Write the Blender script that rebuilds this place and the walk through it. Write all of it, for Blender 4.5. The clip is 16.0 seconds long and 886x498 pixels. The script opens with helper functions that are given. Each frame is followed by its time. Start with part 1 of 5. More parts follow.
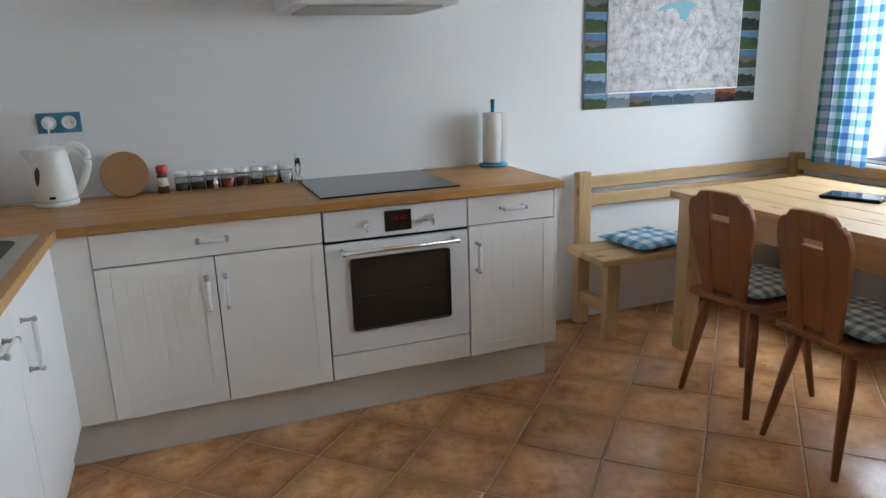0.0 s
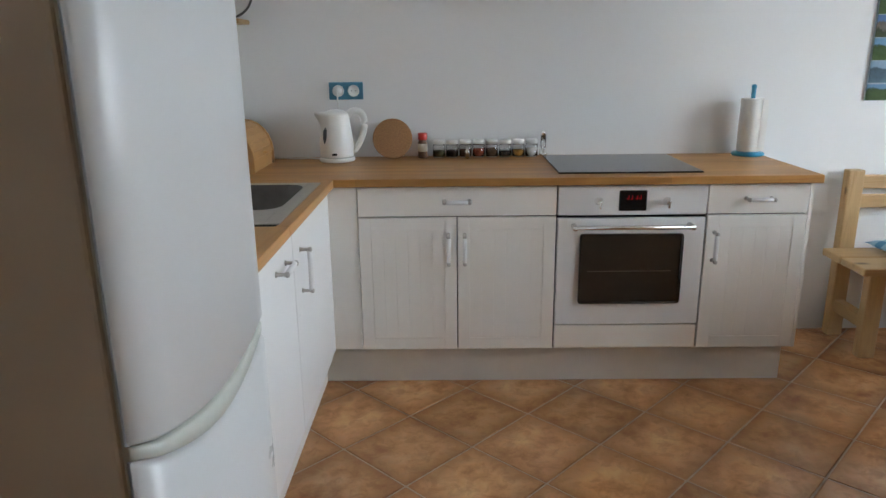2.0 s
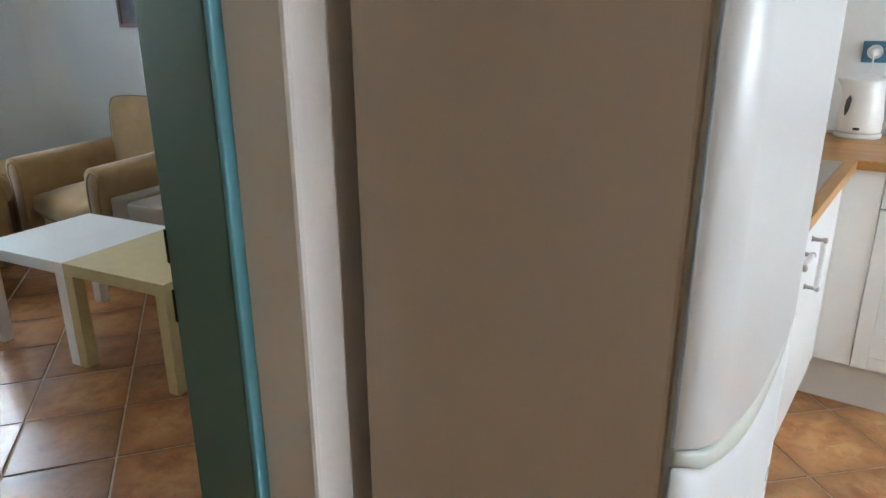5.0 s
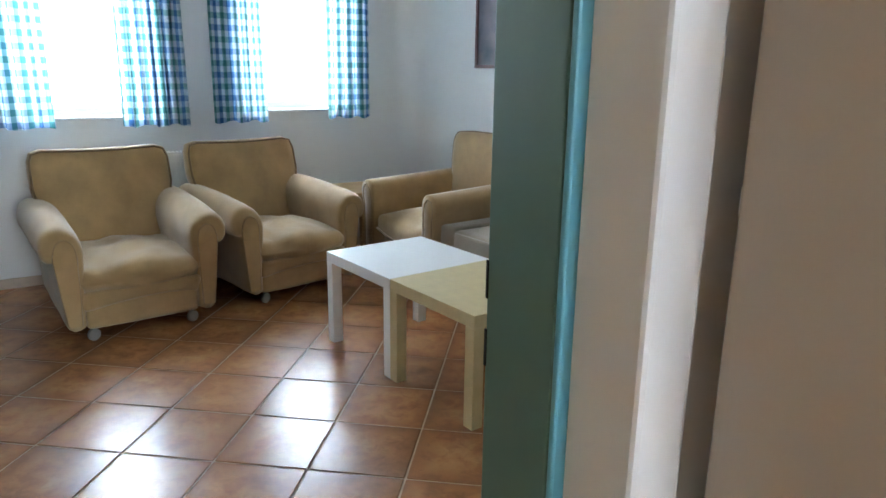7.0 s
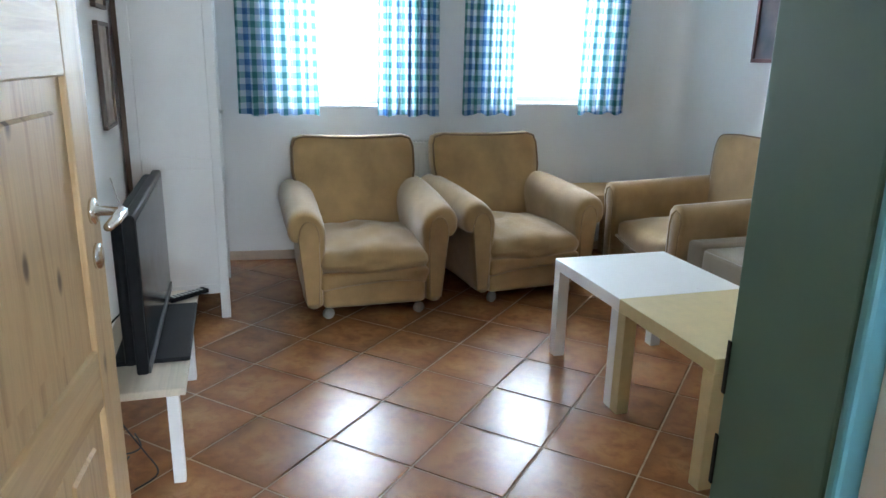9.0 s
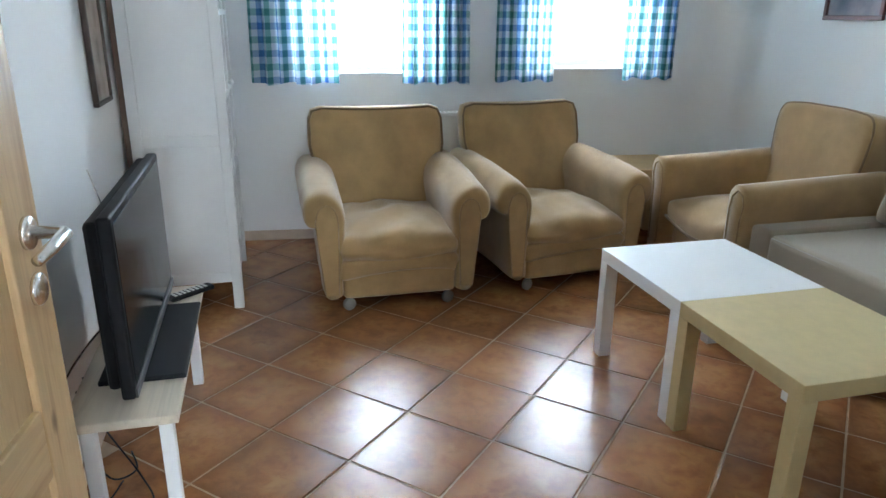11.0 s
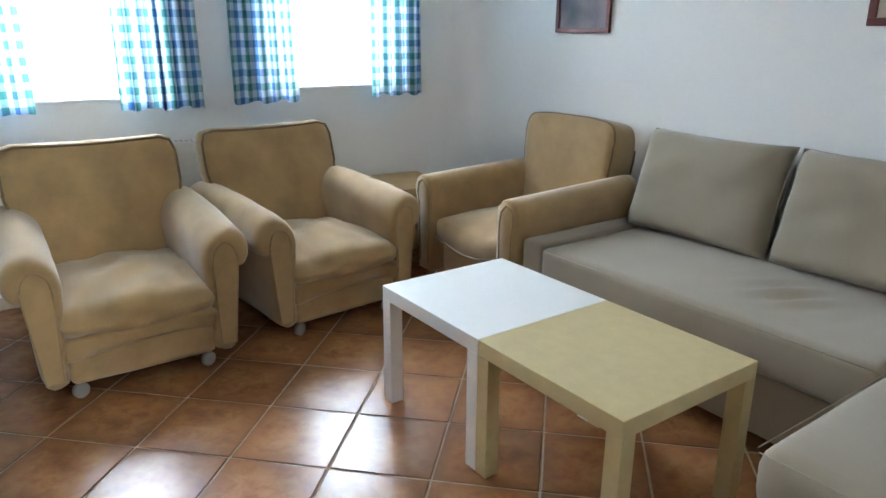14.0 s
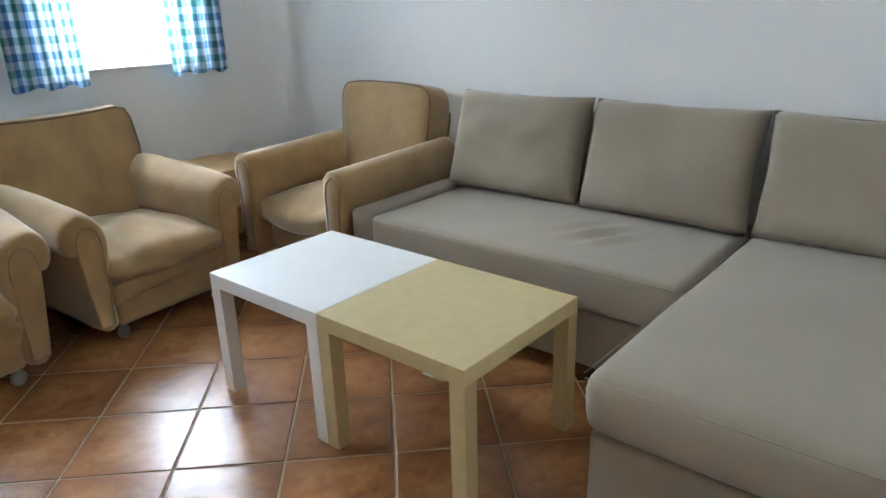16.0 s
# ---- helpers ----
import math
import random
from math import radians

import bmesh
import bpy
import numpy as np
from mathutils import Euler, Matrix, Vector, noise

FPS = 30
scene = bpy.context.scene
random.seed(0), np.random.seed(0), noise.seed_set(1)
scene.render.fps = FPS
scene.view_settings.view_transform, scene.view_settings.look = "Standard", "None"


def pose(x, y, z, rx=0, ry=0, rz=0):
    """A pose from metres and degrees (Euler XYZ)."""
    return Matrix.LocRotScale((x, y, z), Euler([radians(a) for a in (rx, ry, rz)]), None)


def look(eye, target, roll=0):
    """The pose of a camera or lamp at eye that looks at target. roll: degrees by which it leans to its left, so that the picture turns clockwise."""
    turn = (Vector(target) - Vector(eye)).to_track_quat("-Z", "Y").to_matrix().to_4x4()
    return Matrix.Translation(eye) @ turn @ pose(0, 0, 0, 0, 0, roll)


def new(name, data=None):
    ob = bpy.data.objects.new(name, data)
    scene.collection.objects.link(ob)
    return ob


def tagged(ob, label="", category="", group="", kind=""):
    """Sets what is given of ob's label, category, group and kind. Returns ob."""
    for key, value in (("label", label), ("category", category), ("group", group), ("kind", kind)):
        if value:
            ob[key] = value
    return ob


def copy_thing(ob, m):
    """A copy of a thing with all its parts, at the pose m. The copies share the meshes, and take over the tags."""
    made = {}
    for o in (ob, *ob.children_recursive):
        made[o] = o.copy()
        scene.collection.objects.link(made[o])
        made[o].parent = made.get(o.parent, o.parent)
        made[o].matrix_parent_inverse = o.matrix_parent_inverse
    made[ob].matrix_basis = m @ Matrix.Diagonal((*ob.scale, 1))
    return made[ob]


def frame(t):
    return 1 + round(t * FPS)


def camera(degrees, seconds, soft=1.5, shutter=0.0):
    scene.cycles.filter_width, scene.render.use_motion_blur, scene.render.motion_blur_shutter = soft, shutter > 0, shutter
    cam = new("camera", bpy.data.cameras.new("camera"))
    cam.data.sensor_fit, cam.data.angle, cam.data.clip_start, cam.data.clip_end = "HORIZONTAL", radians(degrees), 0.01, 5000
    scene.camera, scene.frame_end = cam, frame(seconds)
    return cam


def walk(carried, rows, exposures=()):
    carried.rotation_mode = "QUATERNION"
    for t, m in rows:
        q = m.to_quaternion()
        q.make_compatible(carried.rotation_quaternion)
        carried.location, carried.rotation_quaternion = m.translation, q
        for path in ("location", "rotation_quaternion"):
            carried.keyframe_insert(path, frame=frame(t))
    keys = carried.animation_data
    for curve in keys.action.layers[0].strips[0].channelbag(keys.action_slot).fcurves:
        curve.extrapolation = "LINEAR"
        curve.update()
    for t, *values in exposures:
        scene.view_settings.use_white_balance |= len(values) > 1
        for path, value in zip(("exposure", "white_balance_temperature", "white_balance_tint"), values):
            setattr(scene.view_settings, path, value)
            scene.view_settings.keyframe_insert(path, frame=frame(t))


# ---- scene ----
cam = camera(65.1, 16.0)
PATH = [
    (0, (0.338, -2.577, 1.378), (1.007, -0.76, 0.875), -1.9),
    (0.5, (0.372, -2.639, 1.373), (0.848, -0.765, 0.86), -1.5),
    (1, (0.396, -2.687, 1.373), (0.702, -0.782, 0.846), -1.2),
    (1.5, (0.398, -2.713, 1.369), (0.548, -0.79, 0.839), -0.8),
    (2, (0.376, -2.722, 1.368), (0.352, -0.795, 0.833), -0.7),
    (2.5, (0.343, -2.726, 1.359), (0.147, -0.81, 0.819), -0.7),
    (3, (0.305, -2.719, 1.36), (-0.083, -0.839, 0.799), -0.7),
    (3.5, (0.26, -2.714, 1.357), (-0.308, -0.886, 0.776), -0.6),
    (4, (0.226, -2.698, 1.38), (-0.535, -0.951, 0.773), -1.0),
    (4.2, (0.203, -2.691, 1.386), (-0.619, -0.975, 0.77), -1.1),
    (6.3, (0.029, -2.519, 1.275), (-1.52, -1.402, 0.68), 0.9),
    (6.5, (0.007, -2.522, 1.282), (-1.587, -1.461, 0.706), 0.7),
    (7, (-0.045, -2.524, 1.292), (-1.756, -1.617, 0.792), 0.8),
    (7.5, (-0.109, -2.518, 1.287), (-1.902, -1.785, 0.787), 0.9),
    (8, (-0.166, -2.478, 1.295), (-2.024, -1.955, 0.772), 0.6),
    (8.5, (-0.207, -2.436, 1.303), (-2.104, -2.089, 0.772), 0.7),
    (9, (-0.253, -2.39, 1.299), (-2.165, -2.145, 0.765), 1.3),
    (11.5, (-0.677, -2.349, 1.313), (-2.562, -2.188, 0.667), 0.5),
    (12, (-0.737, -2.312, 1.311), (-2.644, -2.168, 0.726), 0.8),
    (12.5, (-0.815, -2.317, 1.31), (-2.705, -2.012, 0.73), 1.6),
    (13, (-0.886, -2.336, 1.313), (-2.739, -1.852, 0.736), 1.7),
    (13.5, (-0.92, -2.343, 1.318), (-2.713, -1.678, 0.734), 1.4),
    (14, (-0.949, -2.331, 1.312), (-2.666, -1.501, 0.712), 0.3),
    (14.5, (-0.961, -2.327, 1.306), (-2.614, -1.387, 0.689), -0.4),
    (15, (-0.956, -2.326, 1.305), (-2.538, -1.286, 0.659), -1.2),
    (15.5, (-0.946, -2.325, 1.299), (-2.46, -1.2, 0.633), -1.7),
    (16, (-0.932, -2.321, 1.299), (-2.372, -1.111, 0.62), -1.8),
]
walk(cam, [(t, look(eye, target, lean)) for t, eye, target, lean in PATH], [(0, -0.65, 6600, 11), (2.5, -0.55, 6950, 12), (4.2, -0.2, 7150, 12), (6.3, 0.7, 6500, 10), (9, 0.65, 6500, 10), (11.5, 0.8, 6550, 10), (16, 0.9, 6800, 12)])

# ---- light ----
world = bpy.data.worlds.new("sky")
scene.world = world
world.use_nodes = True
wn = world.node_tree.nodes
sky = wn.new("ShaderNodeTexSky")
sky.sky_type = "NISHITA"
sky.sun_disc = False
sky.sun_elevation = radians(42)
sky.sun_rotation = radians(200)
wn["Background"].inputs["Strength"].default_value = 0.15
world.node_tree.links.new(sky.outputs[0], wn["Background"].inputs["Color"])
sun = new("sun", bpy.data.lights.new("sun", "SUN"))
sun.data.energy = 1.0
sun.data.angle = radians(12)
sun.data.color = (1.0, 0.96, 0.9)
sun.matrix_world = look((0, -8, 10), (0, 0, 0))


# ---- materials ----
class Nodes:
    """A small writer of node materials."""

    def __init__(self, name):
        self.mat = bpy.data.materials.new(name)
        self.mat.use_nodes = True
        self.tree = self.mat.node_tree
        self.bsdf = self.tree.nodes["Principled BSDF"]
        self.out = self.tree.nodes["Material Output"]
        self.tc = self.tree.nodes.new("ShaderNodeTexCoord")

    def node(self, kind, **values):
        n = self.tree.nodes.new(kind)
        for k, v in values.items():
            n.inputs[k.replace("_", " ")].default_value = v
        return n

    def link(self, a, b):
        self.tree.links.new(a, b)

    def coords(self, scale=(1, 1, 1), kind="Object", rot=(0, 0, 0)):
        mp = self.node("ShaderNodeMapping", Scale=scale, Rotation=rot)
        self.link(self.tc.outputs[kind], mp.inputs["Vector"])
        return mp.outputs[0]

    def noise(self, scale, vec=None, detail=4.0, rough=0.55, dist=0.0):
        n = self.node("ShaderNodeTexNoise", Scale=scale, Detail=detail, Roughness=rough, Distortion=dist)
        if vec is not None:
            self.link(vec, n.inputs["Vector"])
        else:
            self.link(self.tc.outputs["Object"], n.inputs["Vector"])
        return n.outputs["Fac"]

    def ramp(self, fac, stops):
        r = self.node("ShaderNodeValToRGB")
        el = r.color_ramp.elements
        while len(el) < len(stops):
            el.new(0.5)
        for e, (p, c) in zip(el, stops):
            e.position, e.color = p, (*c, 1)
        self.link(fac, r.inputs[0])
        return r.outputs[0]

    def mix(self, fac, a, b, blend="MIX"):
        m = self.tree.nodes.new("ShaderNodeMix")
        m.data_type, m.blend_type = "RGBA", blend
        for sock, v in ((m.inputs[0], fac), (m.inputs[6], a), (m.inputs[7], b)):
            if isinstance(v, bpy.types.NodeSocket):
                self.link(v, sock)
            elif isinstance(v, (int, float)):
                sock.default_value = v
            else:
                sock.default_value = (*v, 1)
        return m.outputs[2]

    def math(self, op, a, b=0.0, clamp=False):
        m = self.tree.nodes.new("ShaderNodeMath")
        m.operation, m.use_clamp = op, clamp
        for sock, v in ((m.inputs[0], a), (m.inputs[1], b)):
            if isinstance(v, bpy.types.NodeSocket):
                self.link(v, sock)
            else:
                sock.default_value = v
        return m.outputs[0]

    def bump(self, height, strength=0.2, distance=0.01):
        b = self.node("ShaderNodeBump", Strength=strength, Distance=distance)
        self.link(height, b.inputs["Height"])
        self.link(b.outputs[0], self.bsdf.inputs["Normal"])
        return b

    def done(self, color=None, rough=0.5, metal=0.0, **other):
        for key, v in (("Base Color", color), ("Roughness", rough), ("Metallic", metal), *((k.replace("_", " "), v) for k, v in other.items())):
            if v is None:
                continue
            sock = self.bsdf.inputs[key]
            if isinstance(v, bpy.types.NodeSocket):
                self.link(v, sock)
            elif isinstance(v, tuple) and len(v) == 3:
                sock.default_value = (*v, 1) if sock.type == "RGBA" else v
            else:
                sock.default_value = v
        return self.mat


def tint(c, f):
    return tuple(min(1.0, x * f) for x in c)


def plain(name, color, rough=0.5, metal=0.0, vary=0.06, scale=9.0, bump=0.0, bscale=180.0, **other):
    """Paint, plastic or metal with slight uneven tone and wear."""
    n = Nodes(name)
    a = n.noise(scale, detail=5.0)
    col = n.ramp(a, [(0.3, tint(color, 1 - vary)), (0.7, tint(color, 1 + vary))])
    r = n.math("MULTIPLY_ADD", a, 0.12)
    r.node.inputs[2].default_value = rough - 0.06
    if bump:
        n.bump(n.noise(bscale, detail=2.0), bump, 0.002)
    return n.done(col, r, metal, **other)


def plaster(name, color):
    n = Nodes(name)
    big = n.noise(1.3, detail=3.0)
    fine = n.noise(60.0, detail=6.0, rough=0.7)
    lump = n.noise(9.0, detail=3.0)
    col = n.mix(n.math("MULTIPLY", big, 0.5), color, tint(color, 0.93))
    col = n.mix(n.math("MULTIPLY", fine, 0.12), col, tint(color, 0.85))
    n.bump(n.math("ADD", n.math("MULTIPLY", fine, 0.35), lump), 0.22, 0.006)
    return n.done(col, 0.88)


def wood(name, light, dark, scale=1.0, axis="X", rough=0.45, knots=False, stave=None):
    """Grain along one axis of the object, with rings, fibres and staves."""
    n = Nodes(name)
    stretch = {"X": (0.6, 9, 9), "Y": (9, 0.6, 9), "Z": (9, 9, 0.6)}[axis]
    info = n.tree.nodes.new("ShaderNodeObjectInfo")
    geo = n.tree.nodes.new("ShaderNodeNewGeometry")
    off = n.tree.nodes.new("ShaderNodeVectorMath")
    off.operation = "ADD"
    n.link(n.tc.outputs["Object"], off.inputs[0])
    shift = n.math("ADD", n.math("MULTIPLY", info.outputs["Random"], 13.0), n.math("MULTIPLY", geo.outputs["Random Per Island"], 7.0))
    n.link(shift, off.inputs[1])
    mp = n.node("ShaderNodeMapping", Scale=tuple(scale * q for q in stretch))
    n.link(off.outputs[0], mp.inputs["Vector"])
    ring = n.noise(2.2, mp.outputs[0], 3.0, 0.5, 1.2)
    fibre = n.noise(14.0, mp.outputs[0], 6.0, 0.7)
    f = n.math("ADD", n.math("MULTIPLY", ring, 0.75), n.math("MULTIPLY", fibre, 0.3))
    col = n.ramp(f, [(0.32, dark), (0.52, light), (0.6, tint(light, 0.88)), (0.75, tint(light, 1.08))])
    if stave:
        br = n.tree.nodes.new("ShaderNodeTexBrick")
        br.offset = 0.37
        for k, v in (("Scale", 1.0), ("Mortar Size", 0.0), ("Brick Width", stave[0]), ("Row Height", stave[1])):
            br.inputs[k].default_value = v
        br.inputs["Color1"].default_value = (0.2, 0.2, 0.2, 1)
        br.inputs["Color2"].default_value = (0.95, 0.95, 0.95, 1)
        n.link(n.tc.outputs["Object"], br.inputs["Vector"])
        tone = n.ramp(br.outputs["Color"], [(0.0, (0.72, 0.7, 0.66)), (1.0, (1.12, 1.08, 1.02))])
        col = n.mix(1.0, col, tone, "MULTIPLY")
    if knots:
        v = n.node("ShaderNodeTexVoronoi", Scale=5.5)
        km = n.node("ShaderNodeMapping", Scale={"X": (0.5, 1, 1), "Y": (1, 0.5, 1), "Z": (1.6, 1.6, 0.8)}[axis])
        n.link(off.outputs[0], km.inputs["Vector"])
        n.link(km.outputs[0], v.inputs["Vector"])
        k = n.ramp(v.outputs["Distance"], [(0.05, (1, 1, 1)), (0.13, (0, 0, 0))])
        col = n.mix(k, col, tint(dark, 0.4))
    n.bump(fibre, 0.12, 0.002)
    r = n.math("MULTIPLY_ADD", fibre, 0.2)
    r.node.inputs[2].default_value = rough - 0.1
    return n.done(col, r)


def cloth(name, color, weave=900.0, vary=0.12, rough=0.95, sheen=0.3, blotch=5.0):
    n = Nodes(name)
    big = n.noise(blotch, detail=4.0)
    fib = n.noise(weave * 0.25, n.coords((1, 1, 0.25)), 3.0, 0.7)
    col = n.ramp(big, [(0.3, tint(color, 1 - vary)), (0.7, tint(color, 1 + vary))])
    col = n.mix(n.math("MULTIPLY", fib, 0.45), col, tint(color, 0.7))
    n.bump(fib, 0.35, 0.003)
    n.bsdf.inputs["Sheen Weight"].default_value = sheen
    n.bsdf.inputs["Sheen Roughness"].default_value = 0.5
    return n.done(col, rough, Specular_IOR_Level=0.42)


def gingham(name, first, second, white, period, thin=True):
    """Checked cotton: white, two colours in turn, darker where the bands cross."""
    n = Nodes(name)
    sep = n.tree.nodes.new("ShaderNodeSeparateXYZ")
    n.link(n.tc.outputs["UV"], sep.inputs[0])

    def band(sock):
        f = n.math("FRACT", n.math("DIVIDE", sock, period))
        return n.math("LESS_THAN", f, 0.5)

    def turn(sock):
        f = n.math("FRACT", n.math("DIVIDE", sock, period * 2))
        return n.math("LESS_THAN", f, 0.5)

    u, v = sep.outputs["X"], sep.outputs["Y"]
    bu, bv = band(u), band(v)
    cu = n.mix(turn(u), first, second)
    cv = n.mix(turn(v), first, second)
    cross = n.mix(0.5, cu, cv, "MULTIPLY")
    tone_u = n.mix(0.25, cu, white)
    tone_v = n.mix(0.35, cv, white)
    col = n.mix(bu, white, tone_u)
    col = n.mix(bv, col, n.mix(bu, tone_v, cross))
    fib = n.noise(700.0, n.tc.outputs["UV"], 2.0)
    col = n.mix(n.math("MULTIPLY", fib, 0.15), col, tint(white, 0.6))
    n.bump(fib, 0.15, 0.001)
    n.done(col, 0.9)
    if thin:
        tr = n.tree.nodes.new("ShaderNodeBsdfTranslucent")
        n.link(col, tr.inputs["Color"])
        mx = n.tree.nodes.new("ShaderNodeMixShader")
        mx.inputs[0].default_value = 0.5
        n.link(n.bsdf.outputs[0], mx.inputs[1])
        n.link(tr.outputs[0], mx.inputs[2])
        n.link(mx.outputs[0], n.out.inputs["Surface"])
    return n.mat


def terracotta(name, mid, dark, pale, rough, low):
    """Glazed clay tile: cloudy middle, browner rim, each tile its own tone."""
    n = Nodes(name)
    info = n.tree.nodes.new("ShaderNodeObjectInfo")
    off = n.tree.nodes.new("ShaderNodeVectorMath")
    off.operation = "ADD"
    n.link(n.tc.outputs["Object"], off.inputs[0])
    n.link(n.math("MULTIPLY", info.outputs["Random"], 40.0), off.inputs[1])
    cloud = n.noise(8.0, off.outputs[0], 4.0, 0.6)
    speck = n.noise(55.0, off.outputs[0], 5.0, 0.7)
    sep = n.tree.nodes.new("ShaderNodeSeparateXYZ")
    n.link(n.tc.outputs["Object"], sep.inputs[0])
    edge = n.math("MAXIMUM", n.math("ABSOLUTE", sep.outputs["X"]), n.math("ABSOLUTE", sep.outputs["Y"]))
    edge = n.math("ADD", edge, n.math("MULTIPLY", n.math("SUBTRACT", cloud, 0.5), 0.22))
    rim = n.ramp(edge, [(0.095, (0, 0, 0)), (0.165, (1, 1, 1))])
    col = n.ramp(cloud, [(low, dark), (0.48, mid), (1 - low, pale)])
    col = n.mix(n.math("MULTIPLY", rim, 0.62), col, tint(dark, 0.9))
    blotch = n.ramp(n.noise(19.0, off.outputs[0], 6.0, 0.65, 0.6), [(0.47, (0, 0, 0)), (0.62, (1, 1, 1))])
    col = n.mix(n.math("MULTIPLY", blotch, 0.42), col, dark)
    col = n.mix(n.math("MULTIPLY", speck, 0.16), col, tint(mid, 0.7))
    tone = n.ramp(info.outputs["Random"], [(0.0, (0.84, 0.82, 0.8)), (1.0, (1.12, 1.1, 1.08))])
    col = n.mix(1.0, col, tone, "MULTIPLY")
    n.bump(n.noise(5.0, off.outputs[0], 0.0, 0.4), 0.06, 0.003)
    return n.done(col, rough, Specular_IOR_Level=0.5)


def glass(name, color=(1, 1, 1), rough=0.0):
    n = Nodes(name)
    n.bsdf.inputs["Transmission Weight"].default_value = 1.0
    n.bsdf.inputs["IOR"].default_value = 1.45
    return n.done(color, rough)


def glow(name, fn, strength):
    n = Nodes(name)
    em = n.tree.nodes.new("ShaderNodeEmission")
    em.inputs["Strength"].default_value = strength
    n.link(fn(n), em.inputs["Color"])
    n.link(em.outputs[0], n.out.inputs["Surface"])
    return n.mat


WALL = plaster("white_plaster", (0.83, 0.825, 0.81))
# guessed colour for the unseen south wall, to warm light bounced onto the fridge
OCHRE = plaster("ochre_bounce_plaster", (0.34, 0.20, 0.085))
CEIL = plaster("ceiling_plaster", (0.82, 0.81, 0.79))
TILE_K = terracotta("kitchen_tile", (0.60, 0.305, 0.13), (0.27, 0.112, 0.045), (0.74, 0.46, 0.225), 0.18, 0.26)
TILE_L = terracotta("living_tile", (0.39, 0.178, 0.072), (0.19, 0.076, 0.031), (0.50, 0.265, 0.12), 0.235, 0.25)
GROUT = plain("grout", (0.40, 0.27, 0.17), 0.9, vary=0.2, scale=20, bump=0.4)
SKIRT = plain("skirting_tile", (0.55, 0.42, 0.32), 0.5, vary=0.15)
CREAM = plain("cream_lacquer", (0.88, 0.86, 0.81), 0.35, vary=0.03, scale=3, bump=0.03)
CABWHITE = plain("aged_white_paint", (0.66, 0.65, 0.625), 0.42, vary=0.04, scale=4)
PLINTH = plain("plinth_foil", (0.78, 0.76, 0.71), 0.45, vary=0.04)
WHITE = plain("white_lacquer", (0.80, 0.80, 0.79), 0.3, vary=0.02, scale=4)
WHITEPL = plain("white_plastic", (0.78, 0.77, 0.73), 0.32, vary=0.03)
BEECH = wood("oiled_worktop", (0.47, 0.235, 0.07), (0.34, 0.155, 0.042), 1.0, "X", 0.42, stave=(0.62, 0.045))
BEECH_Y = wood("oiled_worktop_side", (0.47, 0.235, 0.07), (0.34, 0.155, 0.042), 1.0, "Y", 0.42)
PINE = wood("pale_pine", (0.48, 0.305, 0.14), (0.33, 0.18, 0.07), 0.9, "X", 0.5, knots=True)
PINE_Y = wood("pale_pine_y", (0.48, 0.305, 0.14), (0.33, 0.18, 0.07), 0.9, "Y", 0.5, knots=True)
PINE_Z = wood("pale_pine_z", (0.48, 0.305, 0.14), (0.33, 0.18, 0.07), 0.9, "Z", 0.5, knots=True)
DOORPINE = wood("door_pine", (0.45, 0.30, 0.15), (0.21, 0.10, 0.036), 0.8, "Z", 0.45, knots=True)
DOORPINE_X = wood("door_pine_rail", (0.44, 0.295, 0.145), (0.24, 0.12, 0.045), 0.8, "X", 0.45, knots=True)
CHAIRWOOD = wood("stained_chair_wood", (0.27, 0.092, 0.030), (0.14, 0.043, 0.015), 1.0, "Z", 0.33)
BIRCH = plain("birch_foil", (0.54, 0.43, 0.225), 0.42, vary=0.06, scale=20)
HONEY = wood("honey_pine", (0.42, 0.22, 0.075), (0.28, 0.13, 0.04), 1.0, "Z", 0.45, knots=True)
BENCHTOP = wood("pale_bench_top", (0.60, 0.51, 0.39), (0.52, 0.43, 0.32), 0.6, "X", 0.45)
MUSTARD = cloth("ochre_boucle", (0.395, 0.248, 0.108), 1100, 0.2, blotch=7.0, sheen=0.5)
PIPING = cloth("ochre_piping", (0.20, 0.125, 0.06), 1500, 0.1)
PIPING_A = cloth("ochre_arm_piping", (0.31, 0.195, 0.085), 1500, 0.1)
TAUPE = cloth("taupe_weave", (0.32, 0.265, 0.195), 1600, 0.06, blotch=3.0)
TAUPE_D = cloth("taupe_seam", (0.285, 0.235, 0.175), 1600, 0.06)
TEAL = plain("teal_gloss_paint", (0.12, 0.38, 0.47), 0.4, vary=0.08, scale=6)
# darker, greener tone for the inner faces of the door frame
TEAL_D = plain("frame_inner_green", (0.085, 0.175, 0.14), 0.5, vary=0.06, scale=5)
GAPBOARD = plain("gap_shade_hardboard", (0.10, 0.065, 0.045), 0.8, vary=0.15)
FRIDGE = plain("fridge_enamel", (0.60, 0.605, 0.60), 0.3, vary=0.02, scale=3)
# white enamel again, browned and darkened for the shade on the fridge's side
FRIDGE_SHADED = plain("fridge_shaded_enamel", (0.50, 0.435, 0.36), 0.42, vary=0.03, scale=3, bump=0.06, bscale=300)
GREYPL = plain("grey_plastic", (0.45, 0.46, 0.42), 0.4)
BLACKPL = plain("black_plastic", (0.008, 0.008, 0.009), 0.5, vary=0.1, **{"Specular IOR Level": 0.12})
BLACKGL = plain("black_glass", (0.012, 0.012, 0.014), 0.08, vary=0.1)
SCREEN = plain("tv_screen", (0.006, 0.006, 0.006), 0.16, vary=0.1, **{"Specular IOR Level": 0.12})
OVENGLASS = plain("oven_glass", (0.022, 0.018, 0.015), 0.07, vary=0.25, scale=4)
